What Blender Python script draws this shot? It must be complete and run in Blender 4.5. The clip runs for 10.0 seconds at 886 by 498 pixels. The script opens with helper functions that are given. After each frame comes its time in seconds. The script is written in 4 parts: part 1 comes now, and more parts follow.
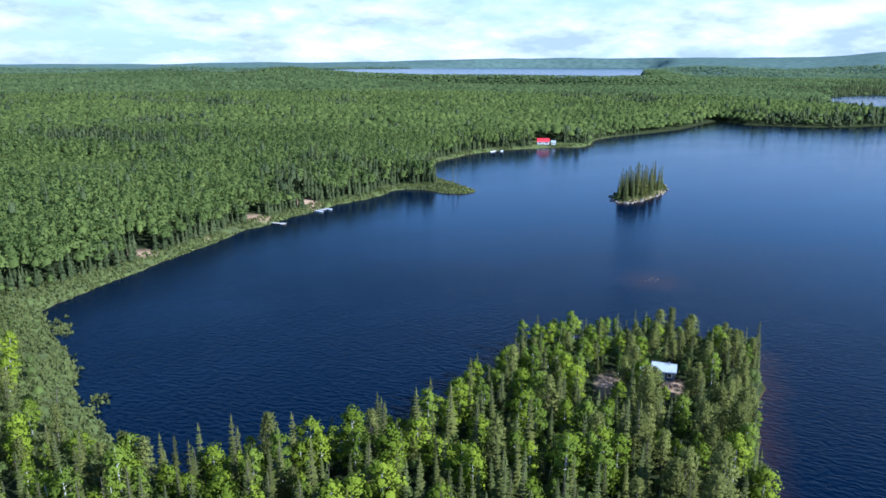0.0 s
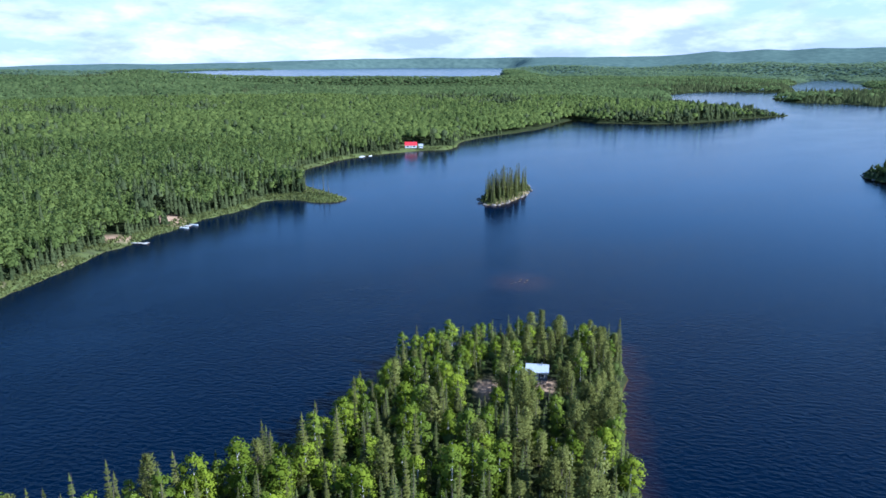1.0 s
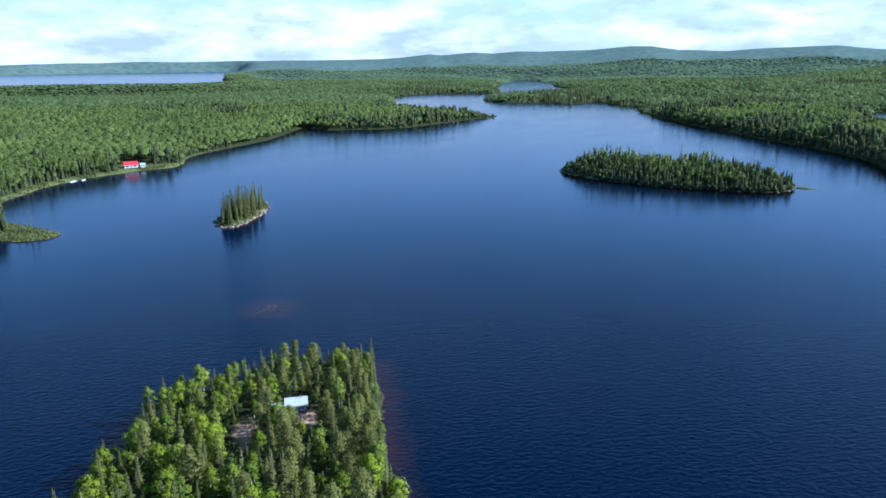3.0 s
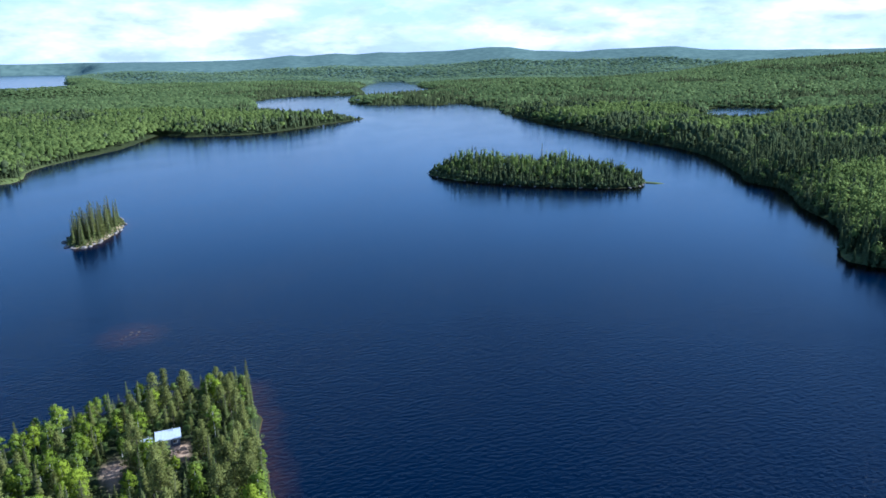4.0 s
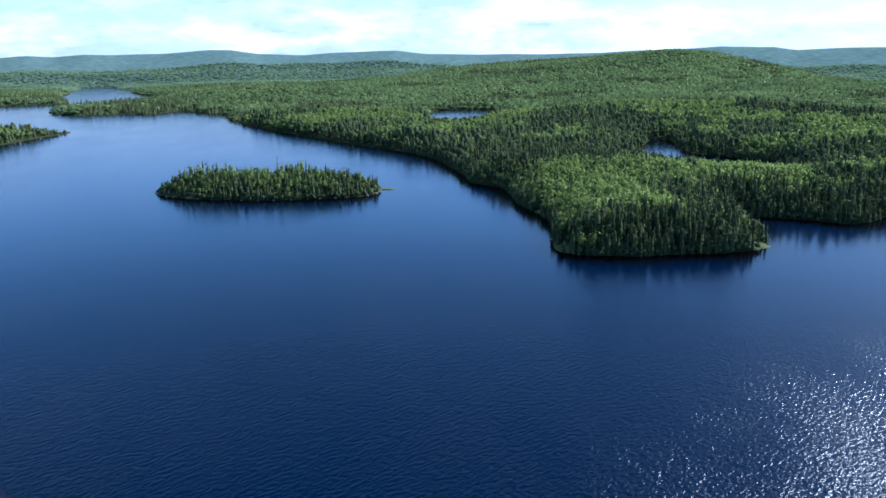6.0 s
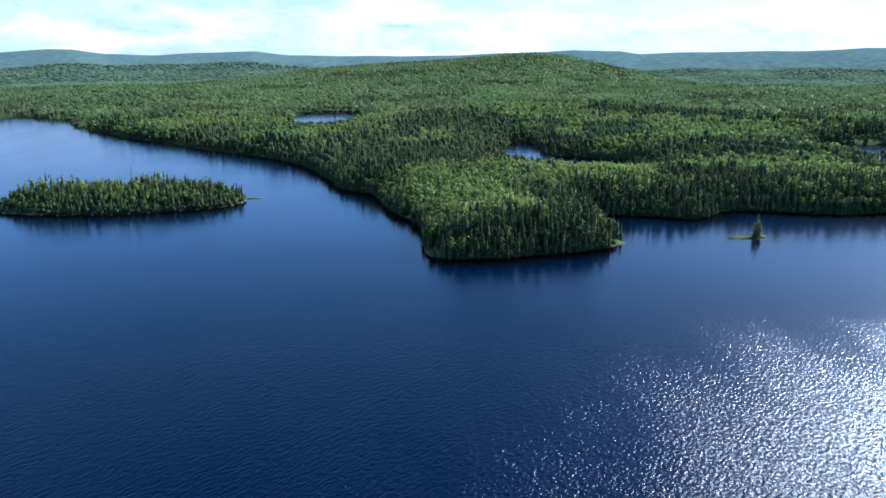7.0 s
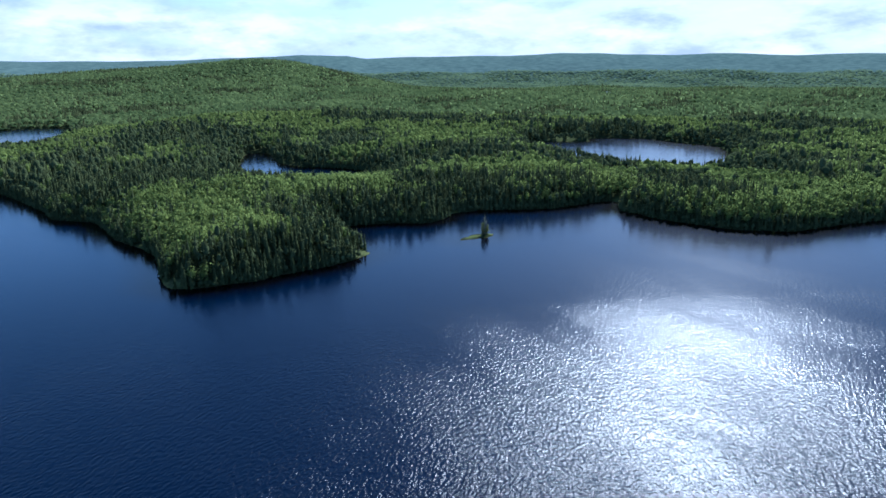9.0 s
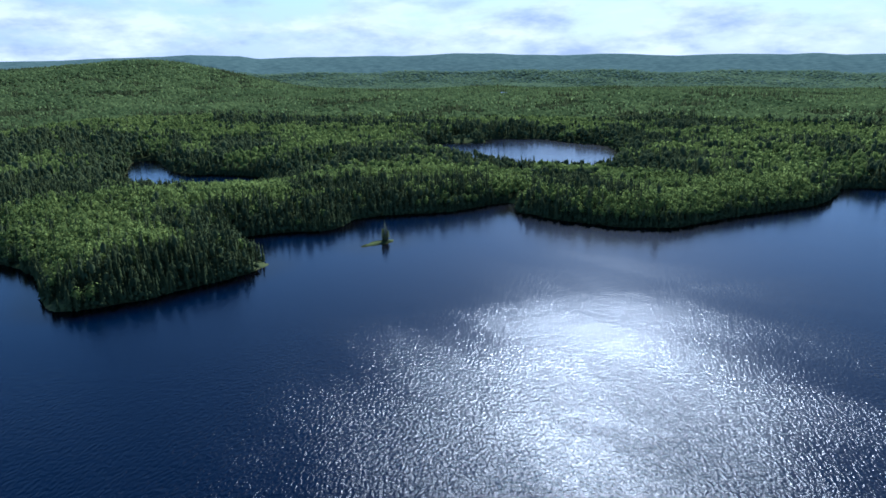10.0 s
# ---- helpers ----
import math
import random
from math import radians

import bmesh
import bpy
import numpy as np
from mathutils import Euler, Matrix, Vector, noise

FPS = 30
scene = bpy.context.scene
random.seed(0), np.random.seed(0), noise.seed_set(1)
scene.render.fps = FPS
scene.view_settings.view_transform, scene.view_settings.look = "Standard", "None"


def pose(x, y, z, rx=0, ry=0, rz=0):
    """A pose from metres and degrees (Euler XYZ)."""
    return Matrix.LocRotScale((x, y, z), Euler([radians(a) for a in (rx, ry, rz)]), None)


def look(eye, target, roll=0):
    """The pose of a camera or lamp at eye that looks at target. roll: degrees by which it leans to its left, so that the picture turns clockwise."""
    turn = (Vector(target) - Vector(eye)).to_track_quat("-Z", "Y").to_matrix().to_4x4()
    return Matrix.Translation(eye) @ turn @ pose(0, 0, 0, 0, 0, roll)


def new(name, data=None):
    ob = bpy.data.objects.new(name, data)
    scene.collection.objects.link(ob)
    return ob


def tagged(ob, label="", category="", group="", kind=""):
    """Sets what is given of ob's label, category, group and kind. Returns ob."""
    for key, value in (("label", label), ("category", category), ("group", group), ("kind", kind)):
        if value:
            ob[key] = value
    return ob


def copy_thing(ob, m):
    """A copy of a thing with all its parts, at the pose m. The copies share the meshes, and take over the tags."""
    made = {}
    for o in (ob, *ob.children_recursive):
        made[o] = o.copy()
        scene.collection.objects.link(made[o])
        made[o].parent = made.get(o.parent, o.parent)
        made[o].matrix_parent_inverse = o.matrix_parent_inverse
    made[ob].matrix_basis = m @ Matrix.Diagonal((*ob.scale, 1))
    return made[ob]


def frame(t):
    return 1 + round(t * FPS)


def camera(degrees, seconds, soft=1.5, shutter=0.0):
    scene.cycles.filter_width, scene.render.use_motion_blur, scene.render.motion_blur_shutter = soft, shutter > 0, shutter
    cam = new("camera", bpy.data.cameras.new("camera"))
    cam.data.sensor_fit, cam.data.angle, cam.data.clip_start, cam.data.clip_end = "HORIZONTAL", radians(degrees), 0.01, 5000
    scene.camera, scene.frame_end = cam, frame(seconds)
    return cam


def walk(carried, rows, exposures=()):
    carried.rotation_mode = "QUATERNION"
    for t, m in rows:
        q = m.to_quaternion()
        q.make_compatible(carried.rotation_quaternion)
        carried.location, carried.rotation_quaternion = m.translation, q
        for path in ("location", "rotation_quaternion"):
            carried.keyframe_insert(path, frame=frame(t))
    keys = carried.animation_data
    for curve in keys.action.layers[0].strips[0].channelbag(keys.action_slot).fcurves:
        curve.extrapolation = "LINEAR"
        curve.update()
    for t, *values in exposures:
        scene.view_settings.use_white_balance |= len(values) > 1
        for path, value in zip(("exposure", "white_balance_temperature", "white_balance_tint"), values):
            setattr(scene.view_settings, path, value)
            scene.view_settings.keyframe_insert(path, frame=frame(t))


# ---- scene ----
SIZE = 1.5  # metres to a unit of the plan, in which all places below are given
cam = camera(64.33, 10.0, soft=1.6)
TRACK = (  # seconds, eye, turn to the right, tilt down, lean
    (0.0, (1.11, 1.34, 49.42), 0.0, 15.02, 0.33),
    (0.5, (0.76, 0.66, 51.0), 5.32, 15.05, 0.18),
    (1.0, (0.5, 0.15, 52.48), 10.67, 15.02, 0.04),
    (1.5, (0.3, -0.2, 53.87), 16.04, 14.97, -0.05),
    (2.0, (0.16, -0.43, 55.18), 21.4, 14.93, -0.17),
    (2.5, (0.06, -0.53, 56.42), 26.71, 14.9, -0.21),
    (4.0, (-0.02, -0.35, 59.85), 42.72, 14.96, -0.51),
    (4.5, (-0.01, -0.19, 60.93), 48.06, 14.95, -0.58),
    (5.0, (0.0, 0.0, 62.0), 53.37, 14.91, -0.66),
    (5.5, (0.01, 0.19, 63.06), 58.68, 14.91, -0.6),
    (7.0, (-0.11, 0.59, 66.35), 74.87, 14.89, -0.1),
    (7.5, (-0.22, 0.6, 67.51), 80.2, 14.78, -0.06),
    (8.0, (-0.38, 0.52, 68.72), 85.45, 14.72, -0.11),
    (8.5, (-0.6, 0.33, 70.0), 90.65, 14.71, -0.23),
    (9.0, (-0.89, 0.02, 71.34), 95.86, 14.71, -0.4),
    (9.5, (-1.26, -0.45, 72.77), 100.93, 14.74, -0.45),
    (9.8, (-1.6, -0.95, 74.0), 103.9, 14.8, -0.45),
    (10.0, (-1.72, -1.08, 74.3), 103.94, 14.81, -0.45),
)


def aim(eye, turn, tilt, lean):
    a, b = radians(turn), radians(tilt)
    way = Vector((math.sin(a) * math.cos(b), math.cos(a) * math.cos(b), -math.sin(b)))
    return look(Vector(eye) * SIZE, Vector(eye) * SIZE + way, lean)


walk(cam, [(t, aim(e, a, b, c)) for t, e, a, b, c in TRACK], exposures=((0.0, 1.08, 4880, 9), (4.0, 1.15, 4860, 9), (6.0, 1.28, 4840, 9), (8.0, 1.22, 4840, 9), (9.0, 0.95, 4840, 9), (10.0, 0.72, 4840, 9)))

# ---- sky and sun ----
SUN_TURN, SUN_HIGH = 117.5, 32.5  # clockwise from +Y, above the horizon


def node(nt, kind, **values):
    n = nt.nodes.new(kind)
    for k, v in values.items():
        if k in n.inputs:
            n.inputs[k].default_value = v
    return n


def sky():
    world = bpy.data.worlds.new("sky")
    scene.world = world
    world.use_nodes = True
    nt = world.node_tree
    nt.nodes.clear()
    ln = nt.links.new
    out, bg = node(nt, "ShaderNodeOutputWorld"), node(nt, "ShaderNodeBackground")
    air = node(nt, "ShaderNodeTexSky")
    air.sky_type, air.sun_disc = "NISHITA", False
    air.sun_elevation, air.sun_rotation = radians(SUN_HIGH), radians(SUN_TURN)
    air.air_density, air.dust_density, air.ozone_density = 1.1, 1.0, 5.0
    # a deck of broken cloud, seen flat from below
    co, sep = node(nt, "ShaderNodeTexCoord"), node(nt, "ShaderNodeSeparateXYZ")
    ln(co.outputs["Generated"], sep.inputs[0])
    up = node(nt, "ShaderNodeMath")
    up.operation = "MAXIMUM"
    ln(sep.outputs[2], up.inputs[0])
    up.inputs[1].default_value = 0.0
    flat = node(nt, "ShaderNodeMapping")
    flat.inputs["Scale"].default_value = (1.0, 1.0, 3.3)
    flat.inputs["Location"].default_value = (3.1, 0.7, 0.0)
    ln(co.outputs["Generated"], flat.inputs[0])
    puffs = node(nt, "ShaderNodeTexNoise", Scale=6.5, Detail=8.0, Roughness=0.6, Distortion=0.2)
    ln(flat.outputs[0], puffs.inputs["Vector"])
    cover = node(nt, "ShaderNodeMapRange")
    cover.inputs[1].default_value, cover.inputs[2].default_value = 0.37, 0.53
    ln(puffs.outputs[0], cover.inputs[0])
    # the deck is densest low down and thins towards the zenith
    thin = node(nt, "ShaderNodeMapRange")
    thin.inputs[1].default_value, thin.inputs[2].default_value = 0.055, 0.13
    thin.inputs[3].default_value, thin.inputs[4].default_value = 0.93, 0.0
    ln(up.outputs[0], thin.inputs[0])
    mask = node(nt, "ShaderNodeMath")
    mask.operation = "MULTIPLY"
    ln(cover.outputs[0], mask.inputs[0])
    ln(thin.outputs[0], mask.inputs[1])
    shade = node(nt, "ShaderNodeTexNoise", Scale=9.0, Detail=5.0, Roughness=0.6)
    ln(flat.outputs[0], shade.inputs["Vector"])
    ramp = node(nt, "ShaderNodeValToRGB")
    ramp.color_ramp.elements[0].position, ramp.color_ramp.elements[0].color = 0.36, (4.1, 4.5, 5.2, 1)
    ramp.color_ramp.elements[1].position, ramp.color_ramp.elements[1].color = 0.62, (8.2, 8.0, 7.9, 1)
    ln(shade.outputs[0], ramp.inputs[0])
    mix = node(nt, "ShaderNodeMix")
    mix.data_type = "RGBA"
    ln(mask.outputs[0], mix.inputs["Factor"])
    ln(ramp.outputs[0], mix.inputs[7])
    # pale haze low over the horizon, behind the clouds
    veil = node(nt, "ShaderNodeMapRange")
    veil.inputs[1].default_value, veil.inputs[2].default_value = 0.0, 0.5
    veil.inputs[3].default_value, veil.inputs[4].default_value = 0.8, 0.0
    ln(up.outputs[0], veil.inputs[0])
    pale = node(nt, "ShaderNodeMix")
    pale.data_type = "RGBA"
    ln(veil.outputs[0], pale.inputs["Factor"])
    ln(air.outputs[0], pale.inputs[6])
    # whitish at the very rim, bluer above
    rise = node(nt, "ShaderNodeMapRange")
    rise.inputs[1].default_value, rise.inputs[2].default_value = 0.07, 0.2
    ln(up.outputs[0], rise.inputs[0])
    hue = node(nt, "ShaderNodeMix")
    hue.data_type = "RGBA"
    ln(rise.outputs[0], hue.inputs["Factor"])
    hue.inputs[6].default_value, hue.inputs[7].default_value = (5.0, 5.9, 7.2, 1), (4.6, 8.6, 15.2, 1)
    ln(hue.outputs[2], pale.inputs[7])
    ln(pale.outputs[2], mix.inputs[6])
    ln(mix.outputs[2], bg.inputs[0])
    bg.inputs[1].default_value = 0.078
    ln(bg.outputs[0], out.inputs[0])


sky()
lamp = new("sun", bpy.data.lights.new("sun", "SUN"))
lamp.data.energy, lamp.data.angle, lamp.data.color = 4.8, radians(0.55), (1.0, 0.96, 0.88)
a, b = radians(SUN_TURN), radians(SUN_HIGH)
toward = Vector((math.sin(a) * math.cos(b), math.cos(a) * math.cos(b), math.sin(b)))
lamp.matrix_world = look(toward * 900, (0, 0, 0))


# ---- materials ----
def material(name):
    m = bpy.data.materials.new(name)
    m.use_nodes = True
    nt = m.node_tree
    return m, nt, nt.nodes["Principled BSDF"], nt.links.new


def math_node(nt, op, a, b=None):
    n = nt.nodes.new("ShaderNodeMath")
    n.operation = op
    for i, v in enumerate((a, b)):
        if v is None:
            continue
        if isinstance(v, (int, float)):
            n.inputs[i].default_value = v
        else:
            nt.links.new(v, n.inputs[i])
    return n.outputs[0]


def ramped(nt, value, stops):
    r = nt.nodes.new("ShaderNodeValToRGB")
    e = r.color_ramp.elements
    while len(e) < len(stops):
        e.new(0.5)
    for el, (p, c) in zip(e, stops):
        el.position, el.color = p, (*c, 1)
    nt.links.new(value, r.inputs[0])
    return r.outputs[0]


def mixed(nt, fac, one, two, kind="MIX"):
    n = nt.nodes.new("ShaderNodeMix")
    n.data_type, n.blend_type = "RGBA", kind
    for socket, v in ((n.inputs[0], fac), (n.inputs[6], one), (n.inputs[7], two)):
        if isinstance(v, (int, float)):
            socket.default_value = v
        elif isinstance(v, tuple):
            socket.default_value = (*v, 1)
        else:
            nt.links.new(v, socket)
    return n.outputs[2]


def noise_tex(nt, scale, detail=4.0, rough=0.55, where="Object", squash=None):
    co = nt.nodes.new("ShaderNodeTexCoord")
    v = co.outputs[where]
    if squash:
        mp = nt.nodes.new("ShaderNodeMapping")
        mp.vector_type = "TEXTURE"  # turn first, then stretch
        mp.inputs["Scale"].default_value = tuple(1 / q for q in squash[:3])
        mp.inputs["Rotation"].default_value = (0, 0, radians(squash[3]))
        nt.links.new(v, mp.inputs[0])
        v = mp.outputs[0]
    n = nt.nodes.new("ShaderNodeTexNoise")
    n.inputs["Scale"].default_value, n.inputs["Detail"].default_value, n.inputs["Roughness"].default_value = scale, detail, rough
    nt.links.new(v, n.inputs["Vector"])
    return n.outputs[0]


def bumped(nt, bsdf, height, strength, distance, before=None):
    b = nt.nodes.new("ShaderNodeBump")
    b.inputs["Strength"].default_value, b.inputs["Distance"].default_value = strength, distance * SIZE
    nt.links.new(height, b.inputs["Height"])
    if before is not None:
        nt.links.new(before, b.inputs["Normal"])
    if bsdf is not None:
        nt.links.new(b.outputs[0], bsdf.inputs["Normal"])
    return b.outputs[0]


def leaf_material(name, dark, light, glow, grain, rand="island", spread=0.5, gloss=0.0, relief=0.0, broad=0.03, sway=0.5):
    """Foliage: two greens mixed by tree and by grain, part of the light passes through."""
    m, nt, p, ln = material(name)
    n = noise_tex(nt, grain, 3.0, 0.6)
    if rand == "island":
        tint = nt.nodes.new("ShaderNodeAttribute")
        tint.attribute_name = "tint"
        g = math_node(nt, "ADD", math_node(nt, "MULTIPLY", tint.outputs["Fac"], 0.7),
                      math_node(nt, "MULTIPLY", nt.nodes.new("ShaderNodeNewGeometry").outputs["Random Per Island"], 0.3))
    else:
        g = nt.nodes.new("ShaderNodeObjectInfo").outputs["Random"]
    wide = noise_tex(nt, broad, 2.0, 0.5)
    f = math_node(nt, "ADD", math_node(nt, "MULTIPLY", n, 1.0 - spread), math_node(nt, "MULTIPLY", g, spread))
    f = math_node(nt, "ADD", f, math_node(nt, "MULTIPLY", math_node(nt, "SUBTRACT", wide, 0.5), sway))
    col = ramped(nt, f, ((0.2, dark), (0.78, light)))
    ln(col, p.inputs["Base Color"])
    p.inputs["Roughness"].default_value = 0.8
    p.inputs["Specular IOR Level"].default_value = gloss
    tr = nt.nodes.new("ShaderNodeBsdfTranslucent")
    ln(col, tr.inputs[0])
    if relief:
        fine = noise_tex(nt, grain * 0.9, 4.0, 0.7)
        ln(bumped(nt, p, fine, 1.0, relief), tr.inputs["Normal"])
    mx = nt.nodes.new("ShaderNodeMixShader")
    mx.inputs[0].default_value = glow
    ln(p.outputs[0], mx.inputs[1])
    ln(tr.outputs[0], mx.inputs[2])
    ln(mx.outputs[0], nt.nodes["Material Output"].inputs[0])
    return m


def plain(name, color, rough=0.7, metal=0.0, grain=3.0, amount=0.25, bump=0.0):
    m, nt, p, ln = material(name)
    n = noise_tex(nt, grain, 5.0, 0.6)
    low = tuple(c * (1 - amount) for c in color)
    high = tuple(min(1.0, c * (1 + amount)) for c in color)
    ln(ramped(nt, n, ((0.3, low), (0.7, high))), p.inputs["Base Color"])
    p.inputs["Roughness"].default_value, p.inputs["Metallic"].default_value = rough, metal
    if bump:
        bumped(nt, p, n, 0.6, bump)
    return m


SPRUCE = leaf_material("spruce_needles", (0.052, 0.056, 0.014), (0.150, 0.152, 0.036), 0.2, 1.6, "object", 0.45, 0.08)
FIR = leaf_material("fir_needles", (0.054, 0.064, 0.018), (0.146, 0.160, 0.042), 0.2, 1.6, "object", 0.45, 0.08)
PINE = leaf_material("pine_needles", (0.112, 0.116, 0.028), (0.246, 0.250, 0.066), 0.4, 1.6, "object", 0.4, 0.08)
BIRCH = leaf_material("birch_leaves", (0.120, 0.158, 0.012), (0.248, 0.295, 0.022), 0.42, 1.2, "object", 0.55, 0.08)
ASPEN = leaf_material("aspen_leaves", (0.098, 0.134, 0.015), (0.206, 0.254, 0.030), 0.42, 1.2, "object", 0.55, 0.08)
FAR_SPRUCE = leaf_material("spruce_stand", (0.030, 0.040, 0.016), (0.088, 0.100, 0.040), 0.12, 1.1, relief=0.4)
FAR_PINE = leaf_material("pine_stand", (0.034, 0.046, 0.020), (0.092, 0.106, 0.044), 0.18, 0.9, relief=0.3)
FAR_BIRCH = leaf_material("birch_stand", (0.110, 0.146, 0.041), (0.220, 0.264, 0.070), 0.58, 0.8, spread=0.65, relief=0.15, broad=0.012, sway=0.7)
# bluer with distance: haze put into the greens of hill and far woods
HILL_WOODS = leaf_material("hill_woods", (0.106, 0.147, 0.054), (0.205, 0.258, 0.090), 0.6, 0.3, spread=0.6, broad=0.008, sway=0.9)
HAZY_WOODS = leaf_material("hazy_woods", (0.104, 0.148, 0.078), (0.190, 0.244, 0.122), 0.45, 0.05, broad=0.006, sway=1.0)
BARK = plain("bark", (0.10, 0.075, 0.055), 0.9, 0, 6.0, 0.4, 0.02)
PALE_BARK = plain("birch_bark", (0.42, 0.39, 0.34), 0.8, 0, 5.0, 0.3, 0.01)


def ground_material():
    m, nt, p, ln = material("ground")
    att = nt.nodes.new("ShaderNodeAttribute")
    att.attribute_name = "sedge"
    sand = nt.nodes.new("ShaderNodeAttribute")
    sand.attribute_name = "bare"
    geo = nt.nodes.new("ShaderNodeNewGeometry")
    sep = nt.nodes.new("ShaderNodeSeparateXYZ")
    ln(geo.outputs["Position"], sep.inputs[0])
    n1, n2 = noise_tex(nt, 0.35, 6.0, 0.65), noise_tex(nt, 0.04, 3.0, 0.5)
    floor = ramped(nt, n1, ((0.3, (0.022, 0.026, 0.012)), (0.7, (0.048, 0.056, 0.022))))
    wet = ramped(nt, math_node(nt, "ADD", math_node(nt, "MULTIPLY", n1, 0.6), math_node(nt, "MULTIPLY", n2, 0.4)),
                 ((0.32, (0.060, 0.060, 0.030)), (0.46, (0.100, 0.112, 0.040)), (0.64, (0.135, 0.160, 0.045))))
    soil = ramped(nt, n1, ((0.3, (0.28, 0.165, 0.10)), (0.7, (0.52, 0.35, 0.235))))
    col = mixed(nt, att.outputs["Fac"], floor, wet)
    col = mixed(nt, sand.outputs["Fac"], col, soil)
    # distance haze painted as blue-green into the far ground's colour
    far_haze = nt.nodes.new("ShaderNodeAttribute")
    far_haze.attribute_name = "far_haze"
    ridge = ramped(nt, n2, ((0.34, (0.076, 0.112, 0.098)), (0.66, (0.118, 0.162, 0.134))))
    col = mixed(nt, far_haze.outputs["Fac"], col, ridge)
    bed = ramped(nt, n1, ((0.3, (0.05, 0.025, 0.012)), (0.7, (0.13, 0.065, 0.03))))
    under = nt.nodes.new("ShaderNodeMapRange")
    under.inputs[1].default_value, under.inputs[2].default_value = 0.12, -0.1
    ln(sep.outputs[2], under.inputs[0])
    ln(mixed(nt, under.outputs[0], col, bed), p.inputs["Base Color"])
    p.inputs["Roughness"].default_value = 0.9
    p.inputs["Specular IOR Level"].default_value = 0.0
    bumped(nt, p, n1, 0.8, 0.5)
    return m


def water_material(name, ripple=1.0):
    m, nt, p, ln = material(name)
    att = nt.nodes.new("ShaderNodeAttribute")
    att.attribute_name = "shallow"
    grain = noise_tex(nt, 0.5, 4.0, 0.6)
    stain = math_node(nt, "MULTIPLY", att.outputs["Fac"], ramped(nt, grain, ((0.3, (0.3,) * 3), (0.65, (1,) * 3))))
    p.inputs["IOR"].default_value = 1.333
    p.inputs["Specular IOR Level"].default_value = 0.078
    # wind lanes: calm and ruffled stretches, calm under the sheltered shore
    lee = nt.nodes.new("ShaderNodeAttribute")
    lee.attribute_name = "lee"
    brown = nt.nodes.new("ShaderNodeMapRange")  # tea-brown water close under the wooded shores, blackened to paint in tree reflections
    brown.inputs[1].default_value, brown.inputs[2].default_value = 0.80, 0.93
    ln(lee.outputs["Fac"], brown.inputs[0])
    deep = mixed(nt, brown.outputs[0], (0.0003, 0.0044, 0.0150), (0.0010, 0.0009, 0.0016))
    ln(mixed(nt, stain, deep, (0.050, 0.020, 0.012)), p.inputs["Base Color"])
    lanes = noise_tex(nt, 0.016, 3.0, 0.5, squash=(1.0, 2.4, 1.0, 25))
    wind = nt.nodes.new("ShaderNodeMapRange")
    wind.inputs[1].default_value, wind.inputs[2].default_value = 0.40, 0.56
    wind.inputs[3].default_value, wind.inputs[4].default_value = 0.7, 1.0
    ln(lanes, wind.inputs[0])
    wind = math_node(nt, "MULTIPLY", wind.outputs[0], math_node(nt, "SUBTRACT", 1.0, math_node(nt, "MULTIPLY", lee.outputs["Fac"], 0.8)))
    w1 = noise_tex(nt, 0.30, 2.0, 0.5, squash=(0.6, 2.2, 1.0, -28))
    w2 = noise_tex(nt, 1.0, 3.0, 0.55, squash=(0.8, 1.4, 1.0, -22))
    b1 = nt.nodes.new("ShaderNodeBump")
    b1.inputs["Distance"].default_value = 0.08 * ripple * SIZE
    ln(wind, b1.inputs["Strength"])
    ln(w1, b1.inputs["Height"])
    b2 = nt.nodes.new("ShaderNodeBump")
    b2.inputs["Distance"].default_value = 0.32 * ripple * SIZE
    chop = nt.nodes.new("ShaderNodeAttribute")  # the finest ripples keep to the open middle of the lake
    chop.attribute_name = "chop"
    ln(math_node(nt, "MULTIPLY", wind, chop.outputs["Fac"]), b2.inputs["Strength"])
    ln(w2, b2.inputs["Height"])
    ln(b1.outputs[0], b2.inputs["Normal"])
    ln(b2.outputs[0], p.inputs["Normal"])
    # where the waves run too small to stand out, they broaden the shine instead
    unseen = math_node(nt, "MULTIPLY", math_node(nt, "SUBTRACT", 1.0, chop.outputs["Fac"]), 0.03)
    ln(math_node(nt, "ADD", math_node(nt, "ADD", 0.10, math_node(nt, "MULTIPLY", chop.outputs["Fac"], 0.045)), math_node(nt, "MULTIPLY", math_node(nt, "ADD", unseen, 0.06), wind)), p.inputs["Roughness"])
    return m


GROUND, WATER, FAR_WATER = ground_material(), water_material("lake_water"), water_material("far_lake_water", 1.6)

# ---- the lie of the land ----
SHORE_WEST = ((-39, 79), (-43, 86), (-47, 90), (-56, 101), (-65, 116), (-74, 126), (-79, 136), (-76, 152), (-70, 170),
              (-62, 195), (-50, 221), (-44, 230), (-36, 245), (-25, 258), (-17, 274), (-8, 276), (3, 268), (13, 270),
              (7, 286), (-5, 315), (-4, 348), (6, 369), (28, 398), (59, 415), (84, 422), (102, 463))
